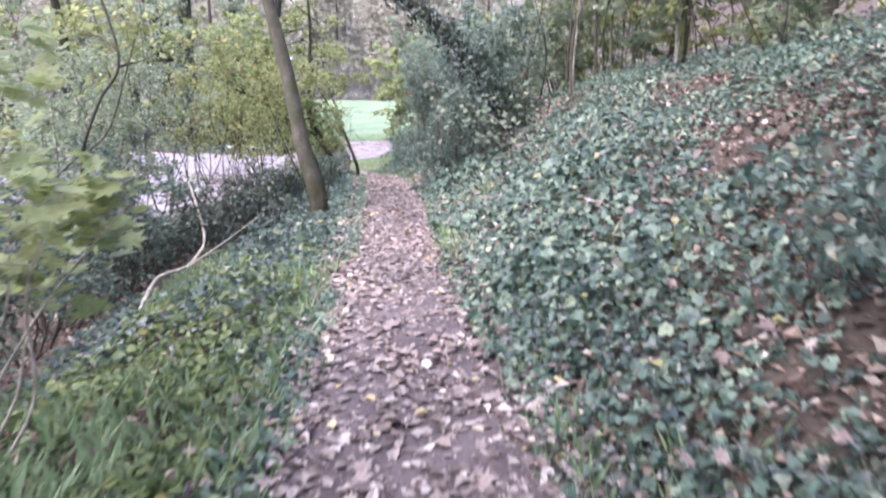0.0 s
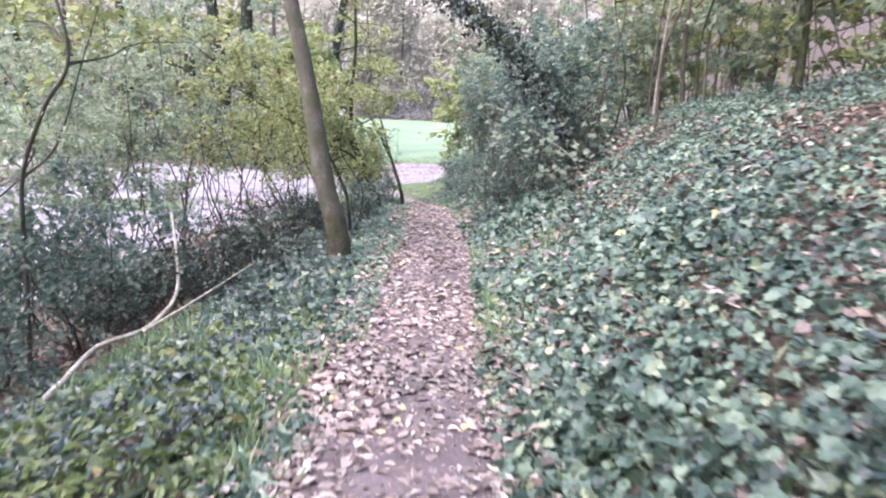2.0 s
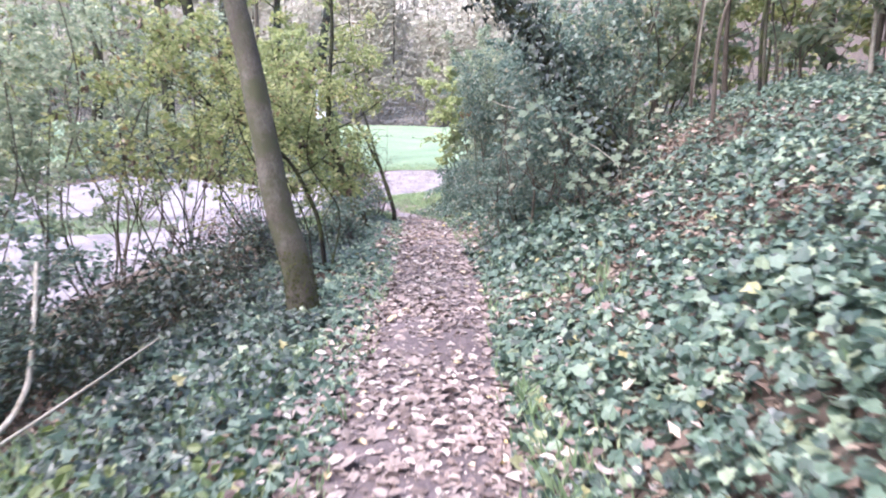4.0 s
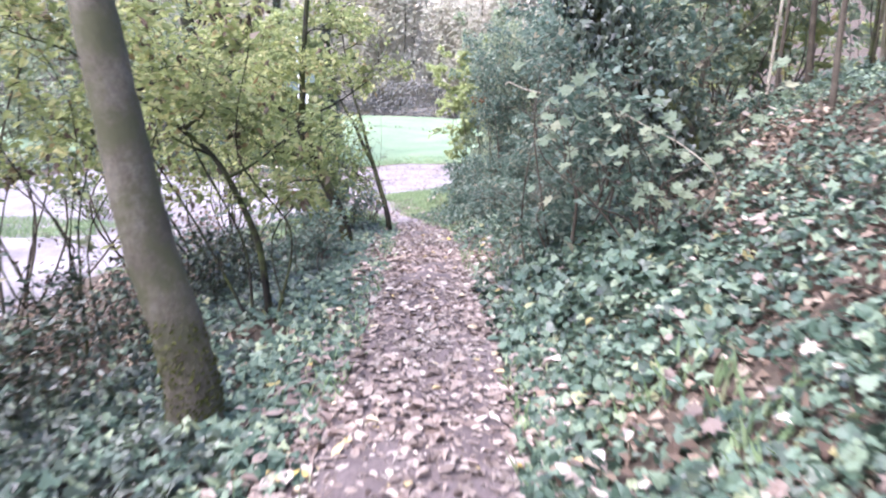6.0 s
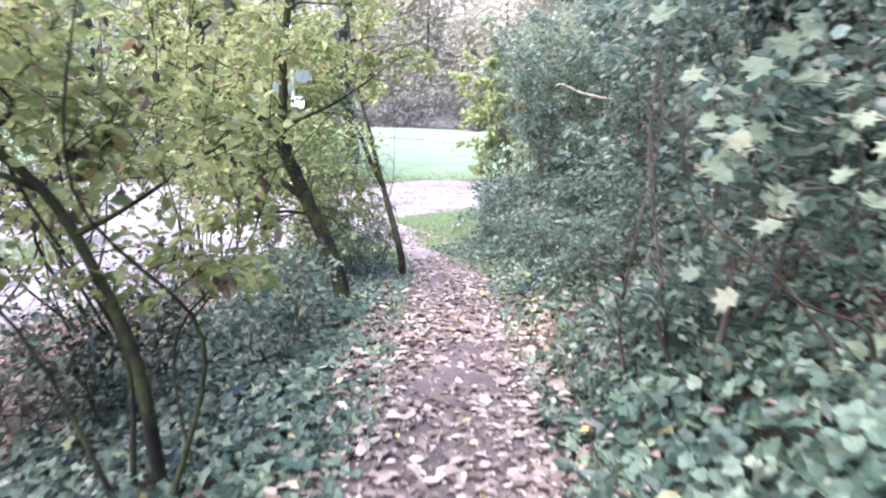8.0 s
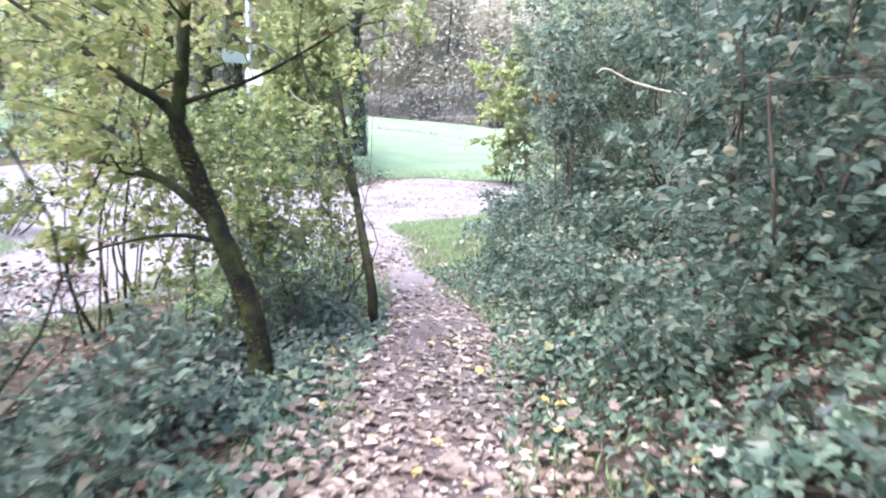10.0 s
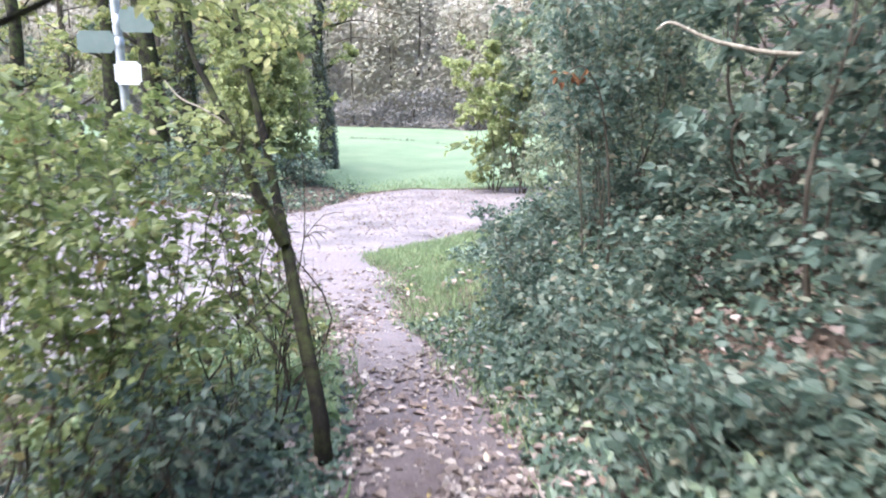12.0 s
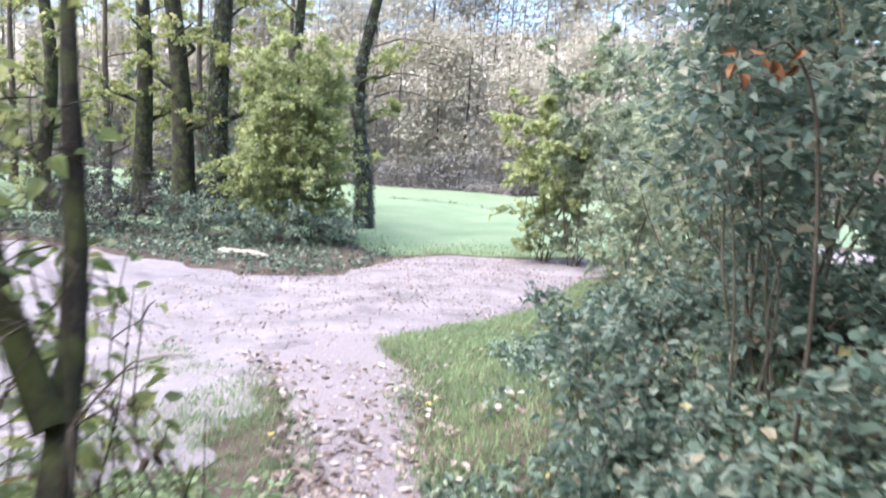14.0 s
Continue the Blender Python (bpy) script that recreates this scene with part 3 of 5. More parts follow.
# ivy on the bank
x, y, d = beside(rng, 96000, -1.5, 24.5, -0.12, 5.0, True)
w = waves(0.9 * x, 0.9 * y)
keep = (w + 0.9 * rng.random(len(x)) > -0.42 - 0.25 * (1 - ease(2, 5, y))) & (rng.random(len(x)) < np.clip((d + 0.15) * 4, 0.15, 1)) & ~((y > 21) & (d < 0.9))
x, y, d, w = x[keep], y[keep], d[keep], w[keep]
lift = 0.03 + (0.12 + 0.09 * np.clip(w, -1, 1)) * rng.random(len(x)) * np.clip(d * 3, 0.2, 1)
size = 0.05 * rng.uniform(0.5, 1.5, len(x)) * np.where(w > 0.3, 1.2, 1) * (1 + 0.2 * ease(3, 7, y))
far = (d > 2.6) | (y > 15)
# share of darker leaves, larger towards the start of the path
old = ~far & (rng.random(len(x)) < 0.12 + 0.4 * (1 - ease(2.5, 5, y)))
near = ~far & ~old & (d < 1.5) & (y < 13)
for sel, shp, nm, mat in ((near, "lobed", "ivy_carpet", "ivy"), (~far & ~old & ~near, "ivy", "ivy_slope", "ivy"), (old, "ivy", "dark_ivy_carpet", "ivy_dark"), (far, "chip", "upper_ivy_carpet", "ivy")):
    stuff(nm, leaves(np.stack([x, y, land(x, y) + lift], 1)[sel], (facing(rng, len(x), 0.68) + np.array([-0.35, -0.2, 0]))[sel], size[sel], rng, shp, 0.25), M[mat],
          "dense carpet of dark ivy leaves over the bank" if mat == "ivy_dark" else "dense carpet of blue-green ivy leaves over the bank", "ivy")
# farther up the bank
x, y, d = beside(rng, 46000, -3, 30, 4.5, 24, True, 1.5)
keep = waves(0.8 * x, 0.8 * y) + rng.random(len(x)) > -0.1
x, y = x[keep], y[keep]
stuff("bank_undergrowth", leaves(np.stack([x, y, land(x, y) + 0.03 + 0.3 * rng.random(len(x)) ** 3], 1), facing(rng, len(x), 0.6) + np.array([-0.3, -0.2, 0]), 0.11 * rng.uniform(0.6, 1.3, len(x)), rng, "chip"), M["elder"],
      "low leafy undergrowth at the top of the bank", "undergrowth")
# left of the path: herbs and ivy
x, y, d = beside(rng, 52000, -1.5, 21.5, -0.1, 2.6, False, 1.1)
w = waves(0.8 * x + 3, 0.8 * y)
keep = (w + 1.1 * rng.random(len(x)) > -0.25) & (rng.random(len(x)) < np.clip((d + 0.12) * 4, 0.1, 1) * (1 - ease(1.5, 2.7, d + 0.35 * ease(5.5, 8, y)))) & ~inside(x, y, TRACK) & (y + rng.random(len(y)) < 19.6)
x, y, d, w = x[keep], y[keep], d[keep], w[keep]
herb = (y + 2.2 * w + 5 * rng.random(len(x)) < 8.0) & (d + 0.2 * w + 0.3 * rng.random(len(x)) > 0.3)
z = land(x, y) + 0.03 + (0.10 + 0.06 * np.clip(w, -1, 1)) * rng.random(len(x)) * np.clip(d * 3, 0.2, 1) * np.where(herb, 1.4, 1) * (1 - 0.65 * ease(1.2, 1.9, d))
# darker ivy mixed in away from the edge: bramble shade put into the colour
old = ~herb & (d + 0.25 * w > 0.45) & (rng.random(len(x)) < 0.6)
for sel, nm, mat, shp, sz, lab in ((herb, "ground_herbs", "herb", "oval", 0.072, "low yellow-green leafy herbs beside the footpath"), (old, "shade_ivy", "ivy_dark", "ivy", 0.075, "ivy among the stems below the footpath, coloured dark for bramble shade"), (~herb & ~old, "ivy_verge", "ivy", "ivy", 0.078, "blue-green ivy spreading beside the footpath")):
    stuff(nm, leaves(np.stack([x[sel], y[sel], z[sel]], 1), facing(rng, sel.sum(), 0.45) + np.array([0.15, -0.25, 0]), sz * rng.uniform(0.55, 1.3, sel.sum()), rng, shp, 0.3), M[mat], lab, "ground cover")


def grass(name, x, y, tall, label, seed):
    r = np.random.default_rng(seed)
    n = len(x)
    nrm = r.normal(size=(n, 3)) * (1, 1, 0.2)
    up = np.broadcast_to((0, 0, 1.0), (n, 3)) + r.normal(size=(n, 3)) * (0.35, 0.35, 0)
    stuff(name, leaves(np.stack([x, y, land(x, y) - 0.01], 1), nrm, tall * r.uniform(0.5, 1.3, n), r, "blade", 0.3, up * 3), M["grass"], label, "grass")


x, y, d = beside(rng, 70000, 18.2, 34, -0.3, 3.4, True, 1.3)
keep = (d > 0.16 * rng.normal(size=len(x)) + 0.1 * waves(2.3 * x, 2.3 * y)) & (d < 0.5 + 0.55 * (y - 18.2)) & ~((y > 24.2) & inside(x, y, TRACK)) & ((y < 29) | (rng.random(len(x)) < 0.7))
grass("verge_grass", x[keep], y[keep], 0.1, "rough green grass on the verge where the path meets the track", 5)
x, y = scatter(rng, 40000, -7.4, -2.6, 17.6, 24.2)
keep = (x < left_edge(y) - 0.05 + 0.16 * rng.normal(size=len(x)) + 0.15 * waves(2 * x, 2 * y)) & ~inside(x, y, [(a - 0.15, b) for a, b in TRACK]) & (waves(1.2 * x, 1.2 * y) + 0.8 * rng.random(len(x)) > -0.15)
grass("patch_grass", x[keep], y[keep], 0.08, "thin yellowish grass between footpath and track", 6)
x, y = scatter(rng, 6000, -6.9, -4.8, 22, 24.4)
keep = ((x + 5.85) / 0.9) ** 2 + ((y - 23.2) / 0.95) ** 2 < 0.55 + 0.5 * waves(1.8 * x, 1.8 * y)
grass("gravel_grass", x[keep], y[keep], 0.07, "thin grass tufts growing out of the gravel", 14)
x, y = scatter(rng, 9000, -14.2, -8.9, 19.6, 22.4)
keep = ((x + 11.5) / 2.5) ** 2 + ((y - 21) / 1.1) ** 2 < 1 + 0.2 * waves(x, y)
grass("median_grass", x[keep], y[keep], 0.14, "green grass island in the gravel track", 7)
x, y = scatter(rng, 16000, -9, 1.5, 36.6, 44)
k = y - np.interp(x, FIELD_X, FIELD_Y)
keep = (k > -0.35) & (k < 4 * rng.random(len(x)) ** 2)
grass("meadow_edge_grass", x[keep], y[keep], 0.14, "longer yellowish grass along the meadow edge", 8)
x, y = scatter(rng, 5200, -40, 14, 62.5, 66)
keep = np.abs(y - 64.2 - 0.6 * np.sin(0.3 * x)) < 0.55 * np.clip(waves(0.35 * x, 0.2 * y) + 0.35, 0, 1)
x, y = x[keep], y[keep]
stuff("meadow_tufts", leaves(np.stack([x, y, land(x, y) - 0.02], 1), rng.normal(size=(len(x), 3)) * (1, 1, 0.2), 0.26 * rng.uniform(0.5, 1.2, len(x)), rng, "blade", 0.3, np.broadcast_to((0, 0, 3.0), (len(x), 3))), M["scrub"],
      "broken line of dark rank tufts across the meadow", "grass")
for right in (True, False):
    x, y, d = beside(rng, 3800, 1, 22, -0.14, 0.45, right, 1.2)
    keep = waves(1.7 * x, 1.7 * y) + rng.random(len(x)) > 0.35
    grass("edge_grass", x[keep], y[keep], 0.11, "short grass tufts along the edge of the footpath", 12 + right)
x, y, d = beside(rng, 9000, 0, 9, 0.05, 1.9, False, 1.0)
keep = waves(1.1 * x, 1.1 * y + 2) > 0.1
grass("path_grass", x[keep], y[keep], 0.17, "grass blades among the herbs beside the footpath", 9)

# fallen leaves
y = np.concatenate([rng.uniform(-1.5, 24, 13000), rng.uniform(4.5, 18, 5500), rng.uniform(0.3, 4.5, 1500)])
u = np.where(rng.random(len(y)) < 0.72, rng.beta(1.1, 1.1, len(y)) * 1.16 - 0.08, np.where(rng.random(len(y)) < 0.62, -0.02, 1.0) + 0.11 * rng.normal(size=len(y)))
x = left_edge(y) + (right_edge(y) - left_edge(y)) * u
thin = waves(1.4 * x, 1.4 * y) + 1.6 * rng.random(len(y)) > 0.1 * (1 - ease(3.5, 6, y))
thin &= rng.random(len(y)) > 0.35 * ease(18, 21, y)
x, y, u = x[thin], y[thin], u[thin]
off = np.maximum(np.abs(2 * u - 1) - 1.05, 0)
stuff("leaf_litter", leaves(np.stack([x, y, land(x, y) + 0.028 + 0.012 * rng.random(len(x)) + np.minimum(0.25 * off, 0.06)], 1), facing(rng, len(x), 0.16), 0.062 * rng.uniform(0.4, 1.6, len(x)), rng, "oval", 0.4), M["litter"],
      "pale brown fallen leaves scattered on the footpath", "fallen leaves")
y = rng.uniform(0, 21, 14000)
u = rng.uniform(-0.06, 1.06, len(y))
x = left_edge(y) + (right_edge(y) - left_edge(y)) * u
stuff("leaf_crumbs", leaves(np.stack([x, y, land(x, y) + 0.027 + 0.006 * rng.random(len(x))], 1), facing(rng, len(x), 0.3), 0.021 * rng.uniform(0.4, 1.7, len(x)), rng, "chip", 0.4), M["litter"],
      "crumbled bits of leaf and twig trodden into the footpath", "fallen leaves")
x, y = scatter(rng, 15000, -9.5, -0.6, 19.5, 38)
keep = inside(x, y, TRACK) & (rng.random(len(x)) < 0.25 + 0.75 * ease(24, 34, y + 0.4 * x + 4))
stuff("track_litter", leaves(np.stack([x, y, land(x, y) + 0.03], 1)[keep], facing(rng, keep.sum(), 0.2), 0.05 * rng.uniform(0.6, 1.3, keep.sum()), rng, "oval", 0.6), M["litter"],
      "brown fallen leaves along the gravel track", "fallen leaves")
xs, ys = [], []
for right, n, d1 in ((True, 40000, 5.0), (False, 17000, 5.0)):
    a, b, d = beside(rng, n, -1, 22, 0, d1, right, 0.9)
    xs.append(a), ys.append(b)
x, y = np.concatenate(xs), np.concatenate(ys)
keep = ~inside(x, y, TRACK) & (y < 19 + rng.random(len(x))) & (waves(0.9 * x, 0.9 * y) - 1.1 * rng.random(len(x)) < -0.1)
x, y = x[keep], y[keep]
stuff("bank_litter", leaves(np.stack([x, y, land(x, y) + 0.015 + 0.05 * rng.random(len(x)) ** 2], 1), facing(rng, len(x), 0.4), 0.08 * rng.uniform(0.5, 1.3, len(x)), rng, "chip", 0.6), M["litter_dark"],
      "rotting brown leaves lying among the ivy", "fallen leaves")
x, y, d = beside(rng, 2600, -1, 22, 0, 3.6, True, 1.1)
keep = waves(1.1 * x + 2, 1.1 * y) + rng.random(len(x)) > 0.45
x, y, d = x[keep], y[keep], d[keep]
stuff("fresh_litter", leaves(np.stack([x, y, land(x, y) + (0.08 + 0.09 * rng.random(len(x))) * np.clip(d * 3, 0.3, 1)], 1), facing(rng, len(x), 0.4), 0.065 * rng.uniform(0.6, 1.4, len(x)), rng, "maple", 0.5), M["litter"],
      "pale and yellow fallen leaves lying on the ivy", "fallen leaves")
x, y, d = beside(rng, 7000, 0.5, 11, 0.0, 1.8, True, 1.6)
keep = waves(1.3 * x + 1, 1.3 * y + 4) + 0.5 * rng.random(len(x)) > 0.75 + 0.35 * ease(4.5, 6.5, y)
grass("bank_grass", x[keep], y[keep], 0.15, "tufts of green grass growing through the ivy", 15)
x, y, d = beside(rng, 9000, 16.5, 22, 0.02, 1.5, True, 1.2)
keep = (waves(1.2 * x, 1.2 * y + 1) + 0.7 * rng.random(len(x)) > 0.05) & ~((y > 20.3) & (d < 0.5))
x, y, d = x[keep], y[keep], d[keep]
stuff("verge_herbs", leaves(np.stack([x, y, land(x, y) + 0.02 + 0.2 * rng.random(len(x)) * np.clip(d * 2, 0.2, 1)], 1), facing(rng, len(x), 0.55) + np.array([-0.25, -0.2, 0]), 0.065 * rng.uniform(0.6, 1.4, len(x)), rng, "oval", 0.3), M["elder"],
      "low blue-green leafy herbs on the verge", "ground cover")
x, y = scatter(rng, 6000, -4.4, -2.2, 17.9, 20.4)
keep = (x < left_edge(y) - 0.03) & (waves(1.4 * x, 1.4 * y) + 0.7 * rng.random(len(x)) > 0.05)
x, y = x[keep], y[keep]
stuff("patch_herbs", leaves(np.stack([x, y, land(x, y) + 0.03 + 0.16 * rng.random(len(x))], 1), facing(rng, len(x), 0.5) + np.array([0, -0.3, 0]), 0.06 * rng.uniform(0.6, 1.4, len(x)), rng, "oval", 0.3), M["grass"],
      "low bright green herbs at the foot of the sapling", "ground cover")

x, y = scatter(rng, 16000, -26, -6.6, 31.2, 39.5)
keep = ~inside(x, y, TRACK) & (y < np.interp(x, FIELD_X, FIELD_Y) + 0.4) & (waves(0.5 * x, 0.5 * y) + 1.2 * rng.random(len(x)) > 0)
x, y = x[keep], y[keep]
stuff("trackside_undergrowth", leaves(np.stack([x, y, land(x, y) + 0.02 + 0.35 * rng.random(len(x)) ** 2 * np.clip(0.6 + 0.5 * waves(0.6 * x, 0.6 * y), 0.1, 1)], 1), facing(rng, len(x), 0.7), 0.13 * rng.uniform(0.6, 1.3, len(x)), rng, "chip"), M["ivy"],
      "dark low ivy and brambles under the trees beyond the track", "undergrowth")

# ---- far side of the meadow ----
def leaf_crowd(rng, centres, radii, n, size):
    """Leaves in clumps: n about each centre."""
    c = np.repeat(np.asarray(centres, float), n, 0)
    r = np.repeat(np.asarray(radii, float), n, 0)
    v = rng.normal(size=c.shape)
    v /= np.linalg.norm(v, axis=1)[:, None]
    p = c + v * r * rng.random(len(c))[:, None] ** 0.45
    return leaves(p, 0.08 * v + np.array([-0.3, -0.55, 0.7]) + 0.09 * rng.normal(size=v.shape), size * rng.uniform(0.6, 1.4, len(c)), rng, "chip", 0.3)


far_rng = np.random.default_rng(21)
hx = np.arange(-95, 60, 1.5)
hedge = [(x0 + far_rng.uniform(-0.6, 0.6), 87 + far_rng.uniform(-0.8, 0.8), float(land(x0, 87)) + z0) for x0 in hx for z0 in (0.5, 1.6, 2.7 + 0.8 * math.sin(x0 * 0.4))]
stuff("hedge", leaf_crowd(far_rng, hedge, [(1.5, 1.1, 0.95)] * len(hedge), 60, 0.36), M["hedge"], "dark bare scrubby hedge along the far side of the meadow", "hedge")
woods, spread, trunks = [], [], []
for row, (yy, gap, tall) in enumerate(((91, 4, 17), (95, 4, 26), (101, 4.5, 29), (111, 5, 41))):
    for x0 in np.arange(-90 - 3 * row, 8 + 2 * row, gap):
        tx, ty = x0 + far_rng.uniform(-2, 2), yy + far_rng.uniform(-3, 3)
        tz, hgt = float(land(tx, ty)), tall * far_rng.uniform(0.75, 1.15)
        trunks.append(tube(smooth_line([(tx, ty, tz - 0.2), (tx + far_rng.normal() * 0.3, ty, tz + hgt * 0.5), (tx + far_rng.normal() * 0.6, ty, tz + hgt)], 3), 0.13, 0.03, 5))
        for _ in range(12):
            a, k = far_rng.uniform(0, 2 * np.pi), far_rng.uniform(0.05, 1)
            r = 0.5 * (hgt * 0.25 * math.sin(min(k * 2.6, 3.0)) + 0.4)
            woods.append((tx + r * math.cos(a), ty + r * math.sin(a), tz + hgt * k))
            spread.append((2.4 + far_rng.random(), 2.0, 2.2 + 1.2 * far_rng.random()))
stuff("far_wood_trunks", joined(trunks), M["bark_brown"], "thin trunks of the wood beyond the meadow", "trees")
stuff("far_woods", leaf_crowd(far_rng, woods, spread, 205, 0.5), M["autumn"], "tan and olive autumn wood on the rise beyond the meadow, paled for haze", "trees")

# ---- trees along the path ----
def foot(x, y, under=0.12):
    return (x, y, float(land(x, y)) - under)


def moss_on(ob, trunk, r0, r1, top, n, seed):
    """Small tufts of moss on the lower trunk, thinning out upwards."""
    q = np.random.default_rng(seed)
    line = smooth_line(trunk, 8)
    top_i = max(int(np.searchsorted(line[:, 2], line[0, 2] + top)), 3)
    k = q.random(n) ** 1.6 * top_i
    i = np.minimum(k.astype(int), len(line) - 2)
    c = line[i] + (line[i + 1] - line[i]) * (k - i)[:, None]
    ang = q.uniform(0, 2 * np.pi, n)
    out = np.stack([np.cos(ang), np.sin(ang), 0.2 * q.normal(size=n)], 1)
    rad = r0 + (r1 - r0) * k / len(line) + r0 * 0.45 * np.exp(-k * 0.7)
    part("moss", leaves(c + out * (rad + 0.001)[:, None] * (1, 1, 0.1), out + 0.3 * q.normal(size=out.shape), 0.028 * q.uniform(0.5, 1.3, n), q, "chip", 0.5), M["moss"], ob, "olive moss on the bark", "stuff")


leaning = tree("leaning_tree", "slim grey-barked tree leaning over the herbs beside the path", "tree", 31,
     [foot(-1.88, 10.14), (-1.93, 10.15, -0.2), (-2.085, 10.15, 0.42), (-2.195, 10.16, 1.1), (-2.33, 10.2, 1.82), (-2.53, 10.25, 2.7), (-2.85, 10.4, 4.2), (-3.0, 10.6, 6.2), (-3.1, 10.8, 8.5)],
     0.145, 0.05, "bark_grey", "hazel", 9, 4000, 0.11, limb_len=2.6, first=0.6, flare=0.07, sides=18, knobs=0.026)
tree("forked_sapling", "dark two-stemmed sapling standing at the bend of the path", "tree", 32,
     [foot(-2.2, 17.6), (-2.22, 17.62, -0.9), (-2.41, 17.9, -0.45), (-2.59, 18.2, -0.08), (-2.72, 18.4, 0.2), (-2.88, 18.58, 0.67), (-3.07, 18.8, 1.12), (-3.25, 19.0, 1.9), (-3.4, 19.2, 3.4)],
     0.05, 0.008, "bark_dark", "hazel", 5, 900, 0.075, limb_len=0.9, first=0.7, flare=0.02, sides=10, knobs=0.05, twig_len=0.5,
     own=[([(-2.58, 18.15, -0.08), (-2.75, 18.2, 0.21), (-2.88, 18.26, 0.48), (-3.1, 18.4, 0.8), (-3.3, 18.52, 1.15), (-3.6, 18.8, 2.1)], 0.037)])
mossy = tree("mossy_tree", "crooked dark mossy tree with low branches beside the path", "tree", 33,
     [foot(-2.4, 15.72), (-2.53, 15.83, -0.6), (-2.81, 15.9, -0.03), (-2.945, 15.9, 0.28), (-3.06, 15.9, 0.52), (-3.09, 15.92, 0.62), (-3.07, 15.95, 0.95), (-3.07, 16.0, 1.4), (-3.0, 16.1, 2.6), (-3.1, 16.2, 4.4)],
     0.078, 0.025, "bark_dark", "hazel", 6, 2300, 0.08, limb_len=1.5, first=0.55, flare=0.04, sides=12, knobs=0.06, twig_len=0.7,
     own=[([(-2.82, 15.9, 0.0), (-3.0, 15.9, 0.14), (-3.22, 15.9, 0.26), (-3.5, 15.85, 0.3), (-3.9, 15.8, 0.5)], 0.04), ([(-3.0, 15.9, 0.5), (-3.1, 15.8, 0.72), (-3.27, 15.7, 0.84), (-3.66, 15.7, 1.06), (-4.1, 15.7, 1.3)], 0.04),
          ([(-2.72, 15.9, -0.12), (-3.1, 15.9, -0.1), (-3.5, 15.9, -0.2), (-3.9, 15.8, -0.35)], 0.02)])
moss_on(leaning, [foot(-1.88, 10.14), (-1.93, 10.15, -0.2), (-2.085, 10.15, 0.42), (-2.195, 10.16, 1.1)], 0.145, 0.12, 0.75, 1500, 25)
moss_on(mossy, [foot(-2.4, 15.72), (-2.53, 15.83, -0.6), (-2.81, 15.9, -0.03), (-2.945, 15.9, 0.28), (-3.06, 15.9, 0.52)], 0.078, 0.055, 1.7, 1600, 26)
tree("ivy_clad_tree", "leaning tree thickly clad in dark ivy, rooted on the bank", "tree", 34,
     [foot(1.55, 13.4, 0.25), (1.37, 13.4, 0.62), (0.78, 13.4, 1.33), (0.42, 13.4, 1.85), (0.0, 13.4, 2.39), (-0.75, 13.45, 2.95), (-1.7, 13.6, 3.6), (-2.6, 13.9, 4.6), (-3.0, 14.2, 6.0)],
     0.14, 0.06, "bark_dark", "elder", 5, 500, 0.09, limb_len=1.6, first=0.78, ivy=3600, ivy_top=4.5, sides=12)
shrub("arching_hazel", (-2.18, 12.04), "dark arching hazel stems with yellowing hanging leaves", "shrub", 35, 4, 2.7, 0.9, 2300, 0.068, "hazel", "bark_dark", twigs=11, twig_len=0.6, stem_r=0.013, lean=(-0.45, 0.2), start=0.4, withered=150)
arch = tree("bent_hazel", "dark bent hazel stem arching away from the path", "tree", 36,
            [foot(-2.2, 12.1), (-2.2, 12.05, -0.5), (-2.25, 12.04, -0.06), (-2.39, 12.04, 0.3), (-2.56, 12.04, 0.6), (-2.79, 12.0, 0.82), (-3.17, 12.0, 1.09), (-3.6, 12.0, 1.3)],
            0.033, 0.012, "bark_dark", "hazel", 5, 850, 0.068, limb_len=0.9, first=0.4, flare=0.01, sides=8, twig_len=0.5)

forked = bpy.data.objects["forked_sapling"]
part("dead_twig", tube(smooth_line([(-2.92, 18.3, 0.55), (-2.98, 18.3, 0.62), (-3.1, 18.27, 0.7), (-3.25, 18.3, 0.76), (-3.35, 18.32, 0.86)], 5), 0.009, 0.004, 6), M["bark_pale"], forked, "pale bare dead twig")
rotten = thing("rotten_stick", (2.54, 11.36, float(land(2.54, 11.36))), "short dark rotten stick lying on the ivy", "stick")
part("limb", tube(smooth_line([(2.4, 11.42, float(land(2.4, 11.42)) + 0.1), (2.54, 11.36, float(land(2.54, 11.36)) + 0.12), (2.68, 11.3, float(land(2.68, 11.3)) + 0.1)], 3), 0.03, 0.022, 8, np.random.default_rng(5), 0.12), M["bark_dark"], rotten)

# pale branch lying among the herbs
rng = np.random.default_rng(41)
branch = thing("fallen_branch", (-2.96, 6.3, float(land(-2.96, 6.3))), "pale barkless fallen branch curving up out of the herbs", "branch")
part("limb", joined([tube(smooth_line([(-2.7, 5.6, float(land(-2.7, 5.6)) + 0.09), (-2.96, 6.3, -0.54), (-3.06, 6.85, -0.52), (-2.95, 7.4, -0.55), (-2.92, 7.9, -0.4), (-3.12, 8.35, -0.1), (-3.38, 8.8, 0.2)], 7), 0.025, 0.013, 8, rng, 0.13)]), M["bark_pale"], branch)
part("side_branch", tube(smooth_line([(-2.93, 7.3, -0.55), (-2.7, 7.9, -0.42), (-2.42, 8.6, -0.24)], 5), 0.014, 0.006, 6, rng, 0.08), M["bark_pale"], branch)

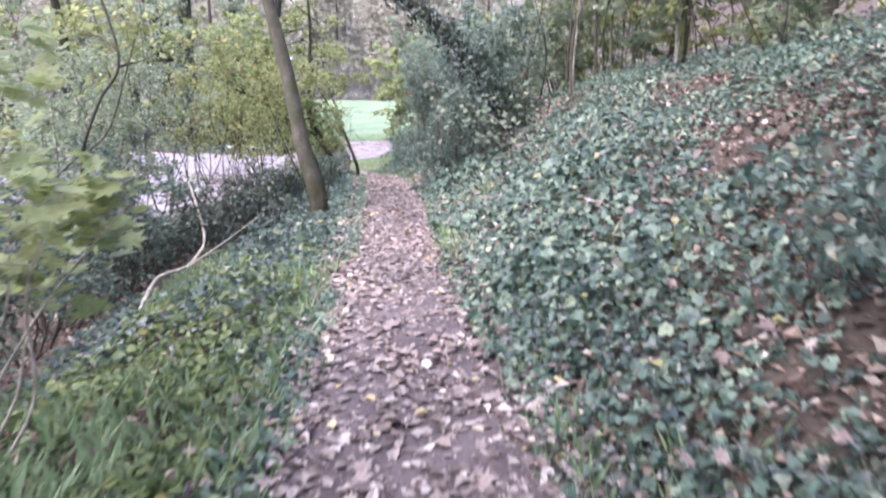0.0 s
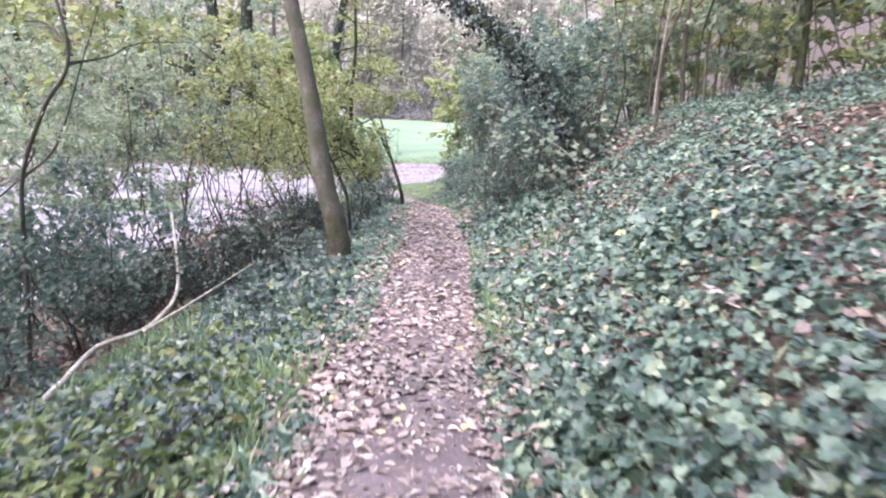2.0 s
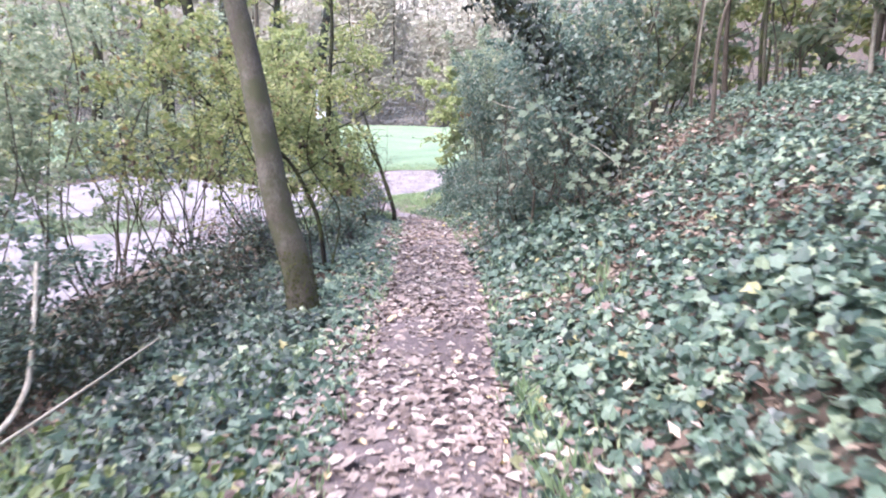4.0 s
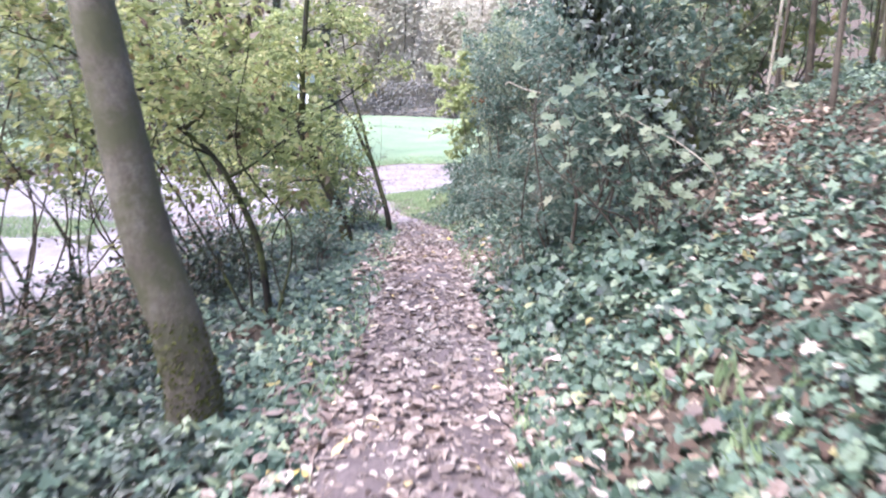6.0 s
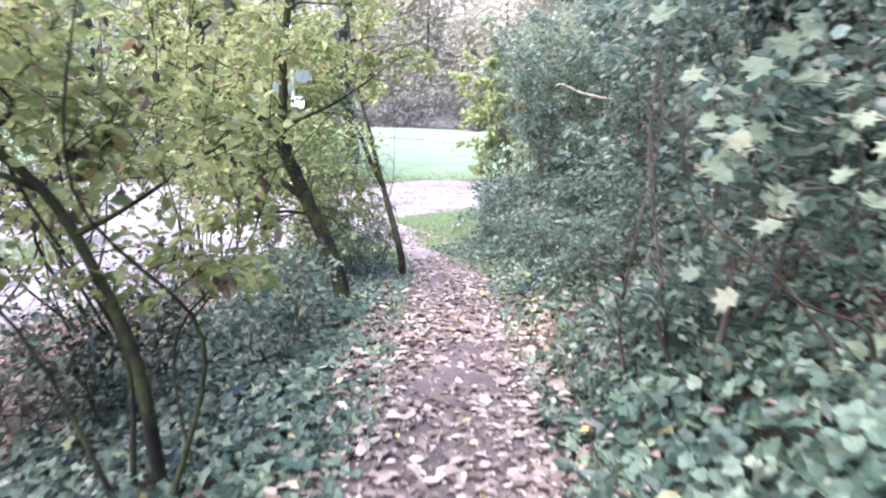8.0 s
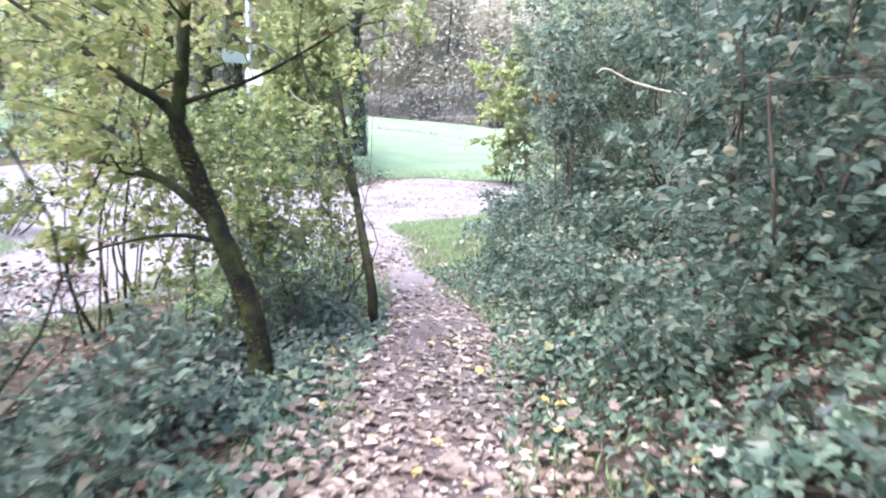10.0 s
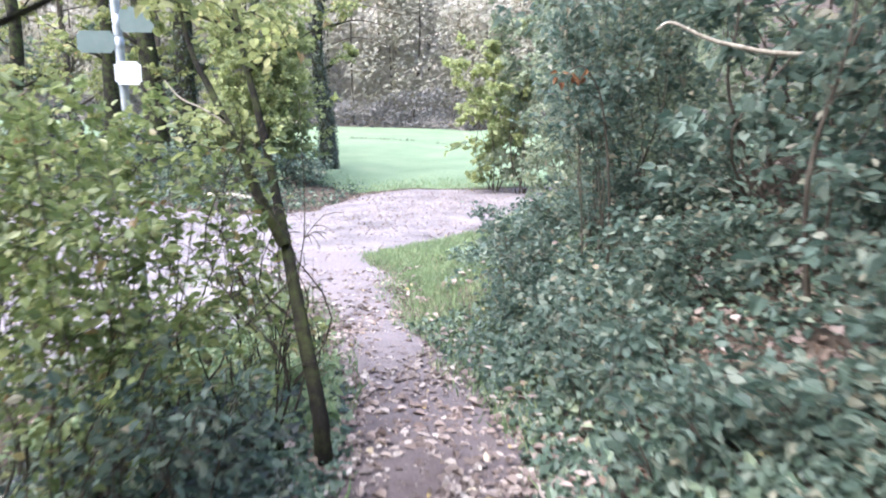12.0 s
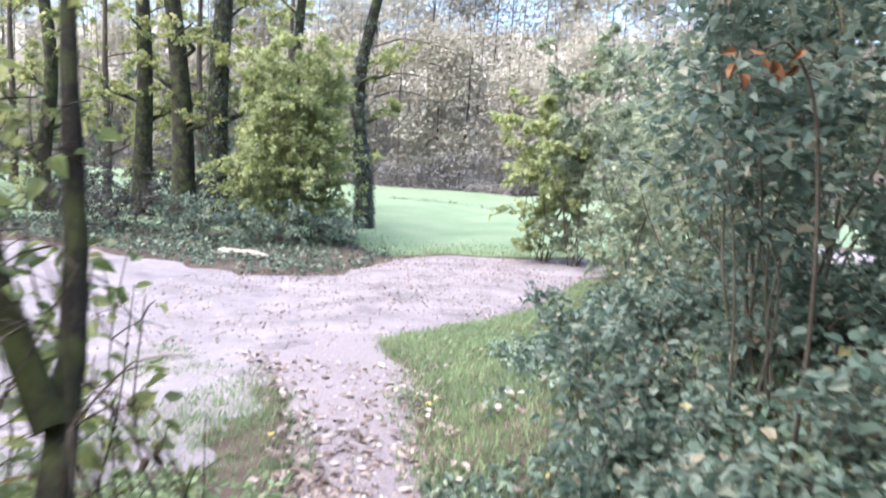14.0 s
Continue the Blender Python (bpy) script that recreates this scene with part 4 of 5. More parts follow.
# young maple close to the start
maple = thing("young_maple", (-2.35, 2.75, float(land(-2.35, 2.75))), "young maple with pale stems and large yellow-green leaves", "sapling")
places, aims = [], []
for k, tip in enumerate([(-1.4, 2.4, 1.25), (-1.3, 2.65, 1.12), (-1.65, 2.5, 1.4), (-1.9, 2.9, 1.75), (-1.5, 3.0, 1.0), (-1.75, 2.6, 1.1)]):
    b = (-2.35 + 0.12 * math.cos(2 * k), 2.8 + 0.12 * math.sin(2 * k), float(land(-2.35, 2.8)) - 0.05)
    body, twig_mesh, p, d = grow(b, tip, rng, 0.011, 8, 0.34, 56, start=0.62, wander=0.06, forks=1)
    part("twig_spray", twig_mesh, M["bark_pale"], part("stem", body, M["bark_pale"], maple, "pale crooked stem"), kind="stuff")
    places.append(p), aims.append(d)
p, d = np.concatenate(places), np.concatenate(aims)
part("foliage", leaves(p, facing(rng, len(p), 0.4), 0.11 * rng.uniform(0.7, 1.3, len(p)), rng, "maple", 0.25, d), M["willow"], maple, kind="stuff")
tree("pale_stemmed_sapling", "sapling with bare pale forked stems in the thicket", "tree", 43,
     [foot(-4.35, 7.7), (-4.2, 7.65, -0.1), (-4.1, 7.6, 0.69), (-3.8, 7.55, 1.3), (-3.5, 7.5, 1.75), (-3.65, 7.5, 2.6), (-3.8, 7.6, 3.6)], 0.024, 0.01, "bark_grey", "hazel", 5, 900, 0.09, limb_len=1.2, first=0.55, flare=0.01, sides=8, twig_len=0.6,
     own=[([(-4.1, 7.6, 0.69), (-3.75, 7.6, 1.0), (-3.45, 7.6, 1.7), (-3.2, 7.6, 2.3)], 0.014)])

# thicket on the low side
THICKET = "thicket below the path"
for k, (bx, by, hgt, spr, n, mat, sz) in enumerate([
        (-4.7, 9.3, 2.0, 1.0, 3200, "elder", 0.08), (-5.2, 8.3, 1.8, 0.9, 2600, "elder", 0.075), (-4.1, 8.3, 1.5, 0.8, 2400, "elder", 0.07), (-4.4, 6.6, 1.7, 0.9, 2600, "elder", 0.075), (-5.3, 10.2, 1.7, 0.9, 2200, "elder", 0.075), (-4.1, 4.2, 1.6, 0.9, 2200, "elder", 0.075), (-5.4, 7.4, 4.6, 1.3, 3600, "hazel", 0.085), (-4.4, 5.0, 4.2, 1.2, 3000, "hazel", 0.085), (-5.6, 11.0, 4.8, 1.5, 3600, "hazel", 0.09),
        (-4.6, 2.6, 4.2, 1.4, 3000, "hazel", 0.09), (-6.0, 14.0, 5.0, 1.7, 3600, "hazel", 0.09), (-5.2, 12.6, 4.8, 1.5, 3000, "hazel", 0.085), (-6.4, 9.0, 5.0, 1.6, 1700, "hazel", 0.09), (-6.3, 5.8, 4.8, 1.6, 1700, "hazel", 0.09), (-6.2, 17.0, 5.0, 1.6, 1900, "hazel", 0.09), (-6.6, 11.8, 5.0, 1.6, 1700, "hazel", 0.09)]):
    # hazels farther out take the paler leaf, haze put into their colour
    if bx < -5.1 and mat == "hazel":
        mat = "pale_leaf"
    shrub("thicket_bush", (bx, by), {"hazel": "tall yellow-green hazel bush in the thicket", "pale_leaf": "tall open bush with pale leaves above the track", "elder": "dense dark green bush in the thicket"}[mat], "bush", 50 + k, 6, hgt, spr, n, sz, mat, start=0.12 if mat == "elder" else 0.4, twigs=12, twig_len=0.75, group=THICKET, forks=1, shape="chip" if bx < -4.5 else "oval")
for k, (bx, by) in enumerate([(-3.3, 9.6), (-3.9, 11.0), (-3.6, 12.9), (-4.6, 13.6), (-3.9, 15.0), (-5.2, 16.4), (-4.9, 10.2), (-5.9, 18.3)]):
    shrub("bramble", (bx, by), "brown half-bare bramble scrub above the track", "bramble", 70 + k, 9, 0.85, 0.75, 330, 0.06, "litter_dark" if k % 2 else "elder", twigs=7, twig_len=0.4, stem_r=0.007, group=THICKET, forks=1)
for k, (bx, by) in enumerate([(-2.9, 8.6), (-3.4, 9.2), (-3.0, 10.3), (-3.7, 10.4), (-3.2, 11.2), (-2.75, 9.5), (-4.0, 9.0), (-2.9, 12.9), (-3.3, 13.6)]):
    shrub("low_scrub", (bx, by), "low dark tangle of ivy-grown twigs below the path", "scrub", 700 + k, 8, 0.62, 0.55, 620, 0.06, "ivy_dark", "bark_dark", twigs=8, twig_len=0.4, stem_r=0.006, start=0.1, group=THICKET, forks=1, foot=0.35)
for k, (bx, by, hgt) in enumerate([(-3.7, 14.3, 3.4), (-4.6, 17.2, 3.6), (-5.6, 19.2, 3.2), (-3.9, 12.2, 3.5)]):
    shrub("hazel_bush", (bx, by), "open hazel bush with yellow-green leaves and thin dark stems", "shrub", 90 + k, 6, hgt, 1.0, 1900, 0.08, "hazel", "bark_dark", twigs=12, twig_len=0.65, start=0.38, stem_r=0.014, group="hazels beside the track", withered=150)
for k, (bx, by, hgt, n) in enumerate([(-2.65, 17.95, 2.1, 500), (-2.95, 18.6, 2.0, 320), (-3.3, 17.5, 2.3, 1500), (-3.55, 18.3, 2.2, 1400), (-3.95, 17.5, 2.4, 1600), (-3.1, 16.9, 1.5, 1000), (-2.75, 16.9, 0.9, 450), (-2.4, 13.9, 0.7, 420), (-2.6, 14.8, 0.8, 420)]):
    shrub("leafy_shoots", (bx, by), "cluster of thin upright leafy shoots at the path side", "shrub", 110 + k, 7, hgt, 0.35, n, 0.065, "shoot" if hgt > 1 else "elder", "bark_brown", twigs=8, twig_len=0.32, stem_r=0.007, start=0.2, group="shoots beside the path", foot=0.2, forks=1)
for k, (bx, by, hgt) in enumerate([(-3.0, 18.0, 1.9), (-2.95, 18.9, 1.5)]):
    shrub("broad_leaved_shoots", (bx, by), "thin dark upright shoots with broad scattered leaves", "shrub", 125 + k, 6, hgt, 0.3, 84, 0.1, "hazel", "bark_dark", twigs=6, twig_len=0.28, stem_r=0.008, start=0.2, group="shoots beside the path", foot=0.25, forks=0, withered=12)
shrub("low_bush", (-10.2, 22.3), "low round bush on the grass island of the track", "bush", 130, 7, 1.0, 0.9, 1500, 0.07, "herb", twigs=8, twig_len=0.4, start=0.1)

# ---- right side ----
BUSHES = "bushes at the foot of the bank"
for k, (bx, by, hgt, spr, n, sz) in enumerate([(0.25, 13.2, 1.9, 0.6, 2100, 0.08), (0.8, 14.7, 2.5, 0.8, 2500, 0.085), (0.6, 16.4, 2.7, 0.75, 2900, 0.085), (0.75, 18.3, 3.0, 0.7, 3000, 0.085), (1.4, 15.4, 2.6, 0.9, 1300, 0.105), (1.8, 17.6, 3.2, 1.1, 1500, 0.115), (0.9, 20.0, 3.4, 1.1, 2800, 0.11), (1.7, 22.0, 4.2, 1.4, 2800, 0.12), (1.2, 25.0, 4.6, 1.5, 2600, 0.13), (1.6, 28.0, 5.0, 1.6, 3200, 0.14), (0.9, 31.0, 5.0, 1.4, 3200, 0.14), (2.6, 33.5, 6.0, 1.8, 3200, 0.16), (-0.2, 29.6, 4.6, 1.0, 3400, 0.14), (0.1, 33.2, 5.4, 1.2, 3400, 0.16), (0.2, 26.8, 4.4, 1.0, 3200, 0.13), (2.2, 30.0, 4.6, 1.6, 3000, 0.15), (3.6, 36.0, 5.5, 2.0, 3000, 0.17)]):
    # bushes farther back get the paler leaf, which stands in for haze
    shrub("bank_bush", (bx, by), "dense blue-green leafy bush overhanging the path", "bush", 150 + k, 7, hgt, spr, n, sz, "pale_leaf" if (bx > 1.4 and by > 14) or by > 24 else "elder", "bark_brown", twigs=13, twig_len=0.6, start=0.34 if by < 15.5 else 0.06, group=BUSHES, foot=0.35, forks=1, shape="oval" if by < 23 else "chip")
for k, (bx, by, hgt) in enumerate([(-0.45, 20.7, 2.9), (0.0, 21.8, 3.4), (0.3, 23.4, 3.8)]):
    shrub("thorn_bush", (bx, by), "tall bush with bare brown stems below and leaves above", "bush", 170 + k, 9, hgt, 0.8, 3400, 0.078, "pale_leaf" if k == 1 else "elder", "bark_grey", twigs=15, twig_len=0.55, start=0.34, stem_r=0.012, group="tall bushes by the track", lean=(-0.15, 0))
for k, (bx, by) in enumerate([(-0.75, 19.2), (-1.0, 20.2), (-1.15, 21.2), (-0.35, 17.2), (-0.6, 18.3), (-0.1, 15.6), (-0.9, 22.3), (0.1, 13.4), (-0.2, 19.6), (-0.3, 21.0), (0.3, 20.6), (-0.45, 22.6), (0.1, 22.8), (0.2, 19.0), (0.7, 21.6), (-1.3, 23.6), (0.5, 15.7), (0.9, 16.6), (0.5, 17.4), (1.3, 17.5), (1.1, 18.5), (1.5, 16.3), (1.2, 15.4)]):
    shrub("nettle_clump", (bx, by), "knee-high clump of blue-green leaves at the path edge", "shrub", 190 + k, 8, 0.62, 0.45, 900, 0.07, "elder", "bark_brown", twigs=6, twig_len=0.25, stem_r=0.005, start=0.1, forks=0, group="clumps at the path edge", foot=0.4)
for k, (bx, by, hgt, spr) in enumerate([(-2.2, 37.6, 5.4, 1.7), (-1.3, 36.9, 6.4, 1.6), (1.6, 36.5, 6.5, 2.2), (3.4, 39.5, 7, 2.4)]):
    shrub("corner_bush", (bx, by), "rounded olive-green bush at the corner of the meadow", "bush", 210 + k, 9, hgt, spr, 4600, 0.21, "willow" if k == 0 else "pale_leaf", twigs=12, twig_len=0.9, start=0.1, group="bushes at the meadow corner", forks=0, shape="chip")
twig = thing("dead_twig", (1.0, 18.9, float(land(1.0, 18.9))), "bare pale twig reaching out of the bush", "twig")
part("limb", tube(smooth_line([foot(1.3, 18.9), (0.89, 18.9, 0.93), (0.18, 18.9, 1.1), (-0.09, 18.9, 1.16), (-0.33, 18.9, 1.26), (-0.42, 18.9, 1.22)], 6), 0.022, 0.007, 6), M["bark_pale"], twig)
stick = thing("dead_stick", (1.0, 12.2, float(land(1.0, 12.2))), "pale dead stick leaning in the bush", "stick")
part("limb", tube(smooth_line([foot(1.12, 12.35, 0.02), (1.2, 12.1, 0.42), (1.13, 11.98, 0.62), (0.92, 12.1, 0.8), (0.72, 12.2, 0.9), (0.5, 12.3, 1.02)], 5), 0.008, 0.004, 6), M["bark_pale"], stick)
withered = thing("withered_spray", (-0.45, 20.1, float(land(-0.45, 20.1))), "broken branch with a spray of withered orange leaves", "branch")
part("limb", tube(smooth_line([foot(-0.45, 20.1, 0.03), (-0.5, 19.95, 0.0), (-0.62, 19.8, 0.75), (-0.78, 19.66, 1.02), (-0.9, 19.56, 1.0)], 5), 0.011, 0.004, 6), M["bark_brown"], withered)
q = np.array([-0.85, 19.58, 0.97]) + np.random.default_rng(230).normal(size=(11, 3)) * (0.06, 0.04, 0.03)
part("foliage", leaves(q, np.random.default_rng(231).normal(size=q.shape) + np.array([0, -1, 0.3]), 0.058, np.random.default_rng(232), "oval", 0.7, np.broadcast_to((0, 0, -0.8), q.shape)), M["deadleaf"], withered)

spray = thing("maple_spray", (0.75, 12.5, float(land(0.75, 12.5))), "low maple branches with large pale grey-green leaves beside the path", "sapling")
places, aims = [], []
for k, tip in enumerate([(-0.15, 12.35, 1.05), (0.1, 12.0, 0.85), (0.45, 11.9, 1.0), (0.8, 11.75, 0.85), (1.15, 11.6, 1.0), (0.3, 12.5, 1.35), (0.75, 11.9, 0.5), (1.4, 11.8, 1.3)]):
    body, twig_mesh, p, d = grow((0.75 + 0.04 * k, 12.5, float(land(0.8, 12.5)) - 0.05), tip, rng, 0.01, 6, 0.38, 6, start=0.6, forks=1)
    part("twig_spray", twig_mesh, M["bark_brown"], part("stem", body, M["bark_brown"], spray), kind="stuff")
    places.append(p), aims.append(d)
p, d = np.concatenate(places), np.concatenate(aims)
part("foliage", leaves(p, facing(rng, len(p), 0.5) + np.array([-0.3, -0.6, 0]), 0.095 * rng.uniform(0.7, 1.3, len(p)), rng, "maple", 0.3, d), M["pale_leaf"], spray, kind="stuff")

shrub("bank_shoots", (1.85, 2.7), "loose leafy shoots on the bank near the start of the path", "shrub", 240, 6, 0.95, 0.4, 520, 0.085, "elder", twigs=7, twig_len=0.35, stem_r=0.006, start=0.2, foot=0.3)

# woods on the bank; trees with y under 3 are unseen, added for shade
WOOD = "trees on the bank"
for k, (bx, by, r, hgt, mat) in enumerate([(4.6, 13.2, 0.06, 8, "hazel"), (5.4, 15.4, 0.05, 8, "hazel"), (6.6, 12.0, 0.2, 10, "elder"), (7.4, 15.6, 0.16, 10, "hazel"), (4.0, 17.5, 0.05, 7, "hazel"), (6.2, 19.0, 0.09, 9, "hazel"),
                                           (8.5, 9.0, 0.2, 11, "elder"), (9.0, 19.5, 0.15, 10, "hazel"), (11.0, 14.0, 0.18, 11, "hazel"), (7.0, 5.0, 0.18, 11, "elder"), (3.6, 21.5, 0.08, 8, "hazel"), (7.0, -1.0, 0.2, 11, "elder"), (3.4, -5.5, 0.2, 11, "hazel"), (12, 22, 0.2, 11, "hazel"), (3.6, 2.5, 0.14, 10, "elder"), (-2.8, -2.6, 0.16, 10, "hazel"), (1.9, -2.2, 0.15, 10, "elder"), (15.5, 9, 0.16, 11, "hazel"), (17, 13.5, 0.18, 12, "hazel"), (16, 18, 0.17, 11, "hazel"), (19.5, 23, 0.18, 12, "hazel"), (22, 16, 0.2, 13, "hazel"), (21, 10.5, 0.2, 13, "hazel")]):
    z = float(land(bx, by))
    q = np.random.default_rng(300 + k)
    tree("bank_or_shade_tree", "thin straight woodland tree on the bank" if r < 0.1 else "stout leafy-limbed woodland tree, on the bank or unseen for shade", "tree", 320 + k,
         [(bx, by, z - 0.2), (bx + q.normal() * 0.1, by, z + 1.5), (bx + q.normal() * 0.25, by + q.normal() * 0.2, z + hgt * 0.5), (bx + q.normal() * 0.5, by, z + hgt)],
         r, r * 0.35, "bark_brown" if k % 3 else "bark_dark", mat, 8, 1900 if by > 11 else 2200, 0.17, limb_len=3.0, first=0.22, group=WOOD, sides=10, twig_len=1.1, forks=0, shape="chip")
for k, (bx, by, hgt) in enumerate([(1.9, 15.5, 5.0), (2.4, 16.6, 5.6), (2.9, 15.8, 6.2), (3.3, 17.2, 6.0), (3.8, 15.2, 5.4), (4.4, 16.8, 6.6), (2.2, 18.2, 5.8), (5.0, 14.6, 6.2), (4.9, 17.8, 6.4), (3.4, 14.2, 5.2), (2.6, 13.6, 4.8), (5.8, 16.2, 6.8)]):
    z = float(land(bx, by))
    q = np.random.default_rng(340 + k)
    tree("pole_sapling", "thin bare grey pole of a young tree on the bank", "tree", 380 + k,
         [(bx, by, z - 0.15), (bx + q.normal() * 0.08, by, z + 1.2), (bx + q.normal() * 0.2, by + q.normal() * 0.1, z + hgt * 0.5), (bx + q.normal() * 0.35, by, z + hgt)],
         q.uniform(0.02, 0.036), 0.01, ("bark_grey", "bark_dark", "bark_brown", "bark_pale")[k % 4], "pale_leaf", 3, 160, 0.11, limb_len=0.9, first=0.5, flare=0.01, group="poles on the bank", sides=7, twig_len=0.5, forks=0, shape="chip")
for k, (bx, by, hgt) in enumerate([(3.1, 18.6, 2.4), (4.4, 19.4, 2.8), (5.4, 18.0, 2.8), (4.2, 15.0, 2.4), (5.4, 13.0, 2.2), (6.2, 16.6, 2.8), (5.2, 10.6, 2.0), (7.4, 13.4, 3.0), (8.2, 11.0, 2.8), (3.4, 19.4, 2.8), (8.8, 16.4, 3.0), (6.9, 8.4, 2.4), (10.5, 12.0, 3.2), (10.4, 8.0, 3.0), (9.6, 18.5, 3.4), (3.0, 23.5, 3.0), (8.0, 6.0, 2.6), (13.5, 10.5, 3.6), (13.0, 15.5, 3.6), (12.5, 19.0, 3.6), (14.5, 6.0, 3.6), (5.4, 21.5, 3.2), (5.0, 25, 3.6), (16, 13, 4.0), (5.5, 28, 4), (8, 25, 4.2), (11.5, 25, 4.4), (9, 30, 4.6), (15, 19, 4.4), (14, 29, 5), (18, 16, 5), (6.5, 33.5, 5), (18, 9, 5), (20, 12.5, 5.5), (21, 17, 5.5), (20, 22, 5.5), (24, 14, 6), (24, 20, 6), (17, 25, 5.5), (22, 27, 6), (24, 9, 6)]):
    shrub("understorey_bush", (bx, by), "yellow-green understorey bush among the bank trees", "bush", 600 + k, 6, hgt * 1.25, 1.5, 1400, 0.17 if bx < 15 else 0.24, "hazel" if k % 3 else "pale_leaf", twigs=8, twig_len=0.8, start=0.12, group="understorey on the bank", forks=0, shape="chip")

# trees out of view, added so their crowns darken the start of the path
for k, (bx, by, hgt) in enumerate([(-4.6, -3.6, 11), (-0.9, -5.6, 12), (4.0, -3.2, 11), (5.4, 1.2, 11), (5.8, 5.2, 11), (-4.6, -1.0, 10), (2.6, -7.5, 12)]):
    z = float(land(bx, by))
    tree("unseen_shade_tree", "unseen broad tree added to shade the start of the footpath", "tree", 360 + k,
         [(bx, by, z - 0.2), (bx * 0.98, by, z + 2.5), (bx * 0.9, by + 0.3, z + hgt * 0.6), (bx * 0.8, by + 0.5, z + hgt)],
         0.2, 0.08, "bark_brown", "hazel", 11, 2600, 0.32, limb_len=5.0, first=0.55, group="trees over the path", sides=10, twig_len=1.6, forks=1, shape="chip")

# ---- beyond the track ----
LINE = "row of trees beyond the track"
for k, (bx, by, r, hgt, iv) in enumerate([(-9.8, 43.4, 0.36, 12, 5200), (-14.6, 40.2, 0.52, 12, 3200), (-15.9, 40.0, 0.5, 12, 0), (-18.7, 41.5, 0.44, 12, 0), (-12.4, 42.3, 0.3, 11, 2600), (-22, 40, 0.35, 12, 0), (-25, 36, 0.35, 12, 0)]):
    z = float(land(bx, by))
    q = np.random.default_rng(400 + k)
    tree("track_tree", "tall tree with ivy-covered trunk at the meadow edge" if iv else "tall dark-trunked tree beyond the track", "tree", 420 + k,
         [(bx, by, z - 0.2), (bx + q.normal() * 0.08, by, z + 2), (bx + q.normal() * 0.2, by, z + hgt * 0.5), (bx + q.normal() * 0.5, by, z + hgt)],
         r, r * 0.5, "bark_dark", "hazel", 7, 1500, 0.2, limb_len=2.6, first=0.45, group=LINE, ivy=iv, ivy_top=9, flare=0.1, sides=12, twig_len=1.2, forks=0)
for k, (bx, by, hgt, spr, n, mat) in enumerate([(-13.4, 36.0, 1.3, 1.3, 1300, "elder"), (-10.9, 36.2, 1.2, 1.3, 1400, "elder"), (-9.0, 37.6, 0.9, 1.1, 1000, "elder"), (-15.5, 36.0, 1.4, 1.5, 1300, "scrub"), (-13.3, 41.2, 1.5, 1.3, 1500, "scrub"), (-15.4, 42.6, 1.8, 1.5, 1500, "scrub"), (-17.6, 41.6, 1.9, 1.6, 1500, "scrub"), (-20.2, 42.8, 2.0, 1.7, 1500, "scrub"), (-23.0, 42.2, 2.2, 1.8, 1500, "scrub"), (-26.5, 41.5, 2.4, 1.9, 1500, "scrub"),
                                                (-15, 45.5, 5.6, 2.0, 3600, "hazel"), (-18, 46, 6, 2.2, 3600, "elder"), (-21.5, 46, 6, 2.2, 3600, "hazel"), (-25, 46, 6.5, 2.4, 3600, "elder"), (-28.5, 44, 6.5, 2.4, 3600, "hazel"),
                                                (-18, 36.5, 1.5, 1.6, 1200, "scrub"), (-21, 36.5, 2.4, 1.6, 1400, "hazel"), (-20, 30, 3.4, 1.6, 1700, "hazel"), (-20.5, 25, 3.8, 1.8, 1800, "hazel"), (-20.5, 20, 4.2, 1.8, 1800, "hazel"), (-20, 14.5, 4.2, 1.8, 1800, "hazel"), (-20, 9, 4.2, 1.8, 1500, "hazel")]):
    shrub("trackside_bush", (bx, by), "tall yellow-green bush beyond the track" if mat == "hazel" else "tall dark green bush behind the trees" if hgt > 4 else "low dark bush on the bank beyond the track", "bush", 450 + k, 7, hgt, spr, n, 0.14, mat, twigs=10, twig_len=0.9, start=0.12, group="bushes beyond the track", foot=0.5, forks=0, shape="chip")
for k, (bx, by, hgt, spr) in enumerate([(-11.3, 37.6, 6.4, 1.25), (-10.3, 38.9, 6.7, 1.1)]):
    shrub("willow_bush", (bx, by), "tall bright yellow-green willow bush with drooping shoots", "bush", 440 + k, 14, hgt, spr, 13000, 0.17, "willow", twigs=16, twig_len=1.0, start=0.12, group="willows beyond the track", foot=0.7, forks=2, shape="chip")
# (-9, -9) and (-3, -12) stand unseen behind the start and shade it
for k, (bx, by) in enumerate([(-24, 31), (-26, 24), (-25, 17), (-24, 10), (-25, 3), (-31, 28), (-32, 20), (-31, 12), (-33, 36), (-23, -4), (-9, -9), (-3, -12), (-20, 48), (-24.5, 47), (-29, 46), (-16.5, 51), (-34, 49)]):
    z = float(land(bx, by))
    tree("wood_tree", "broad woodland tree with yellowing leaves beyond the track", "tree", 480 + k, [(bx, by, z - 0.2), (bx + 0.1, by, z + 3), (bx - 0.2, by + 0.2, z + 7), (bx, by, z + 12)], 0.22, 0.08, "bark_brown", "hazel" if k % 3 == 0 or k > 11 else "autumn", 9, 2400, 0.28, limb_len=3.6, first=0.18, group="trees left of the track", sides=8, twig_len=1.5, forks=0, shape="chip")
edge_tree = bpy.data.objects["track_tree"]
for k, z in enumerate((3.0, 3.7, 4.3, 5.0)):
    part("bare_limb", tube(smooth_line([(-9.6, 43.4, z), (-8.6, 43.2, z + 0.25), (-7.7, 43.0, z + 0.15), (-6.9 + 0.2 * k, 42.9, z - 0.15)], 4), 0.04, 0.012, 5), M["bark_brown"], edge_tree, "bare spreading side limb")
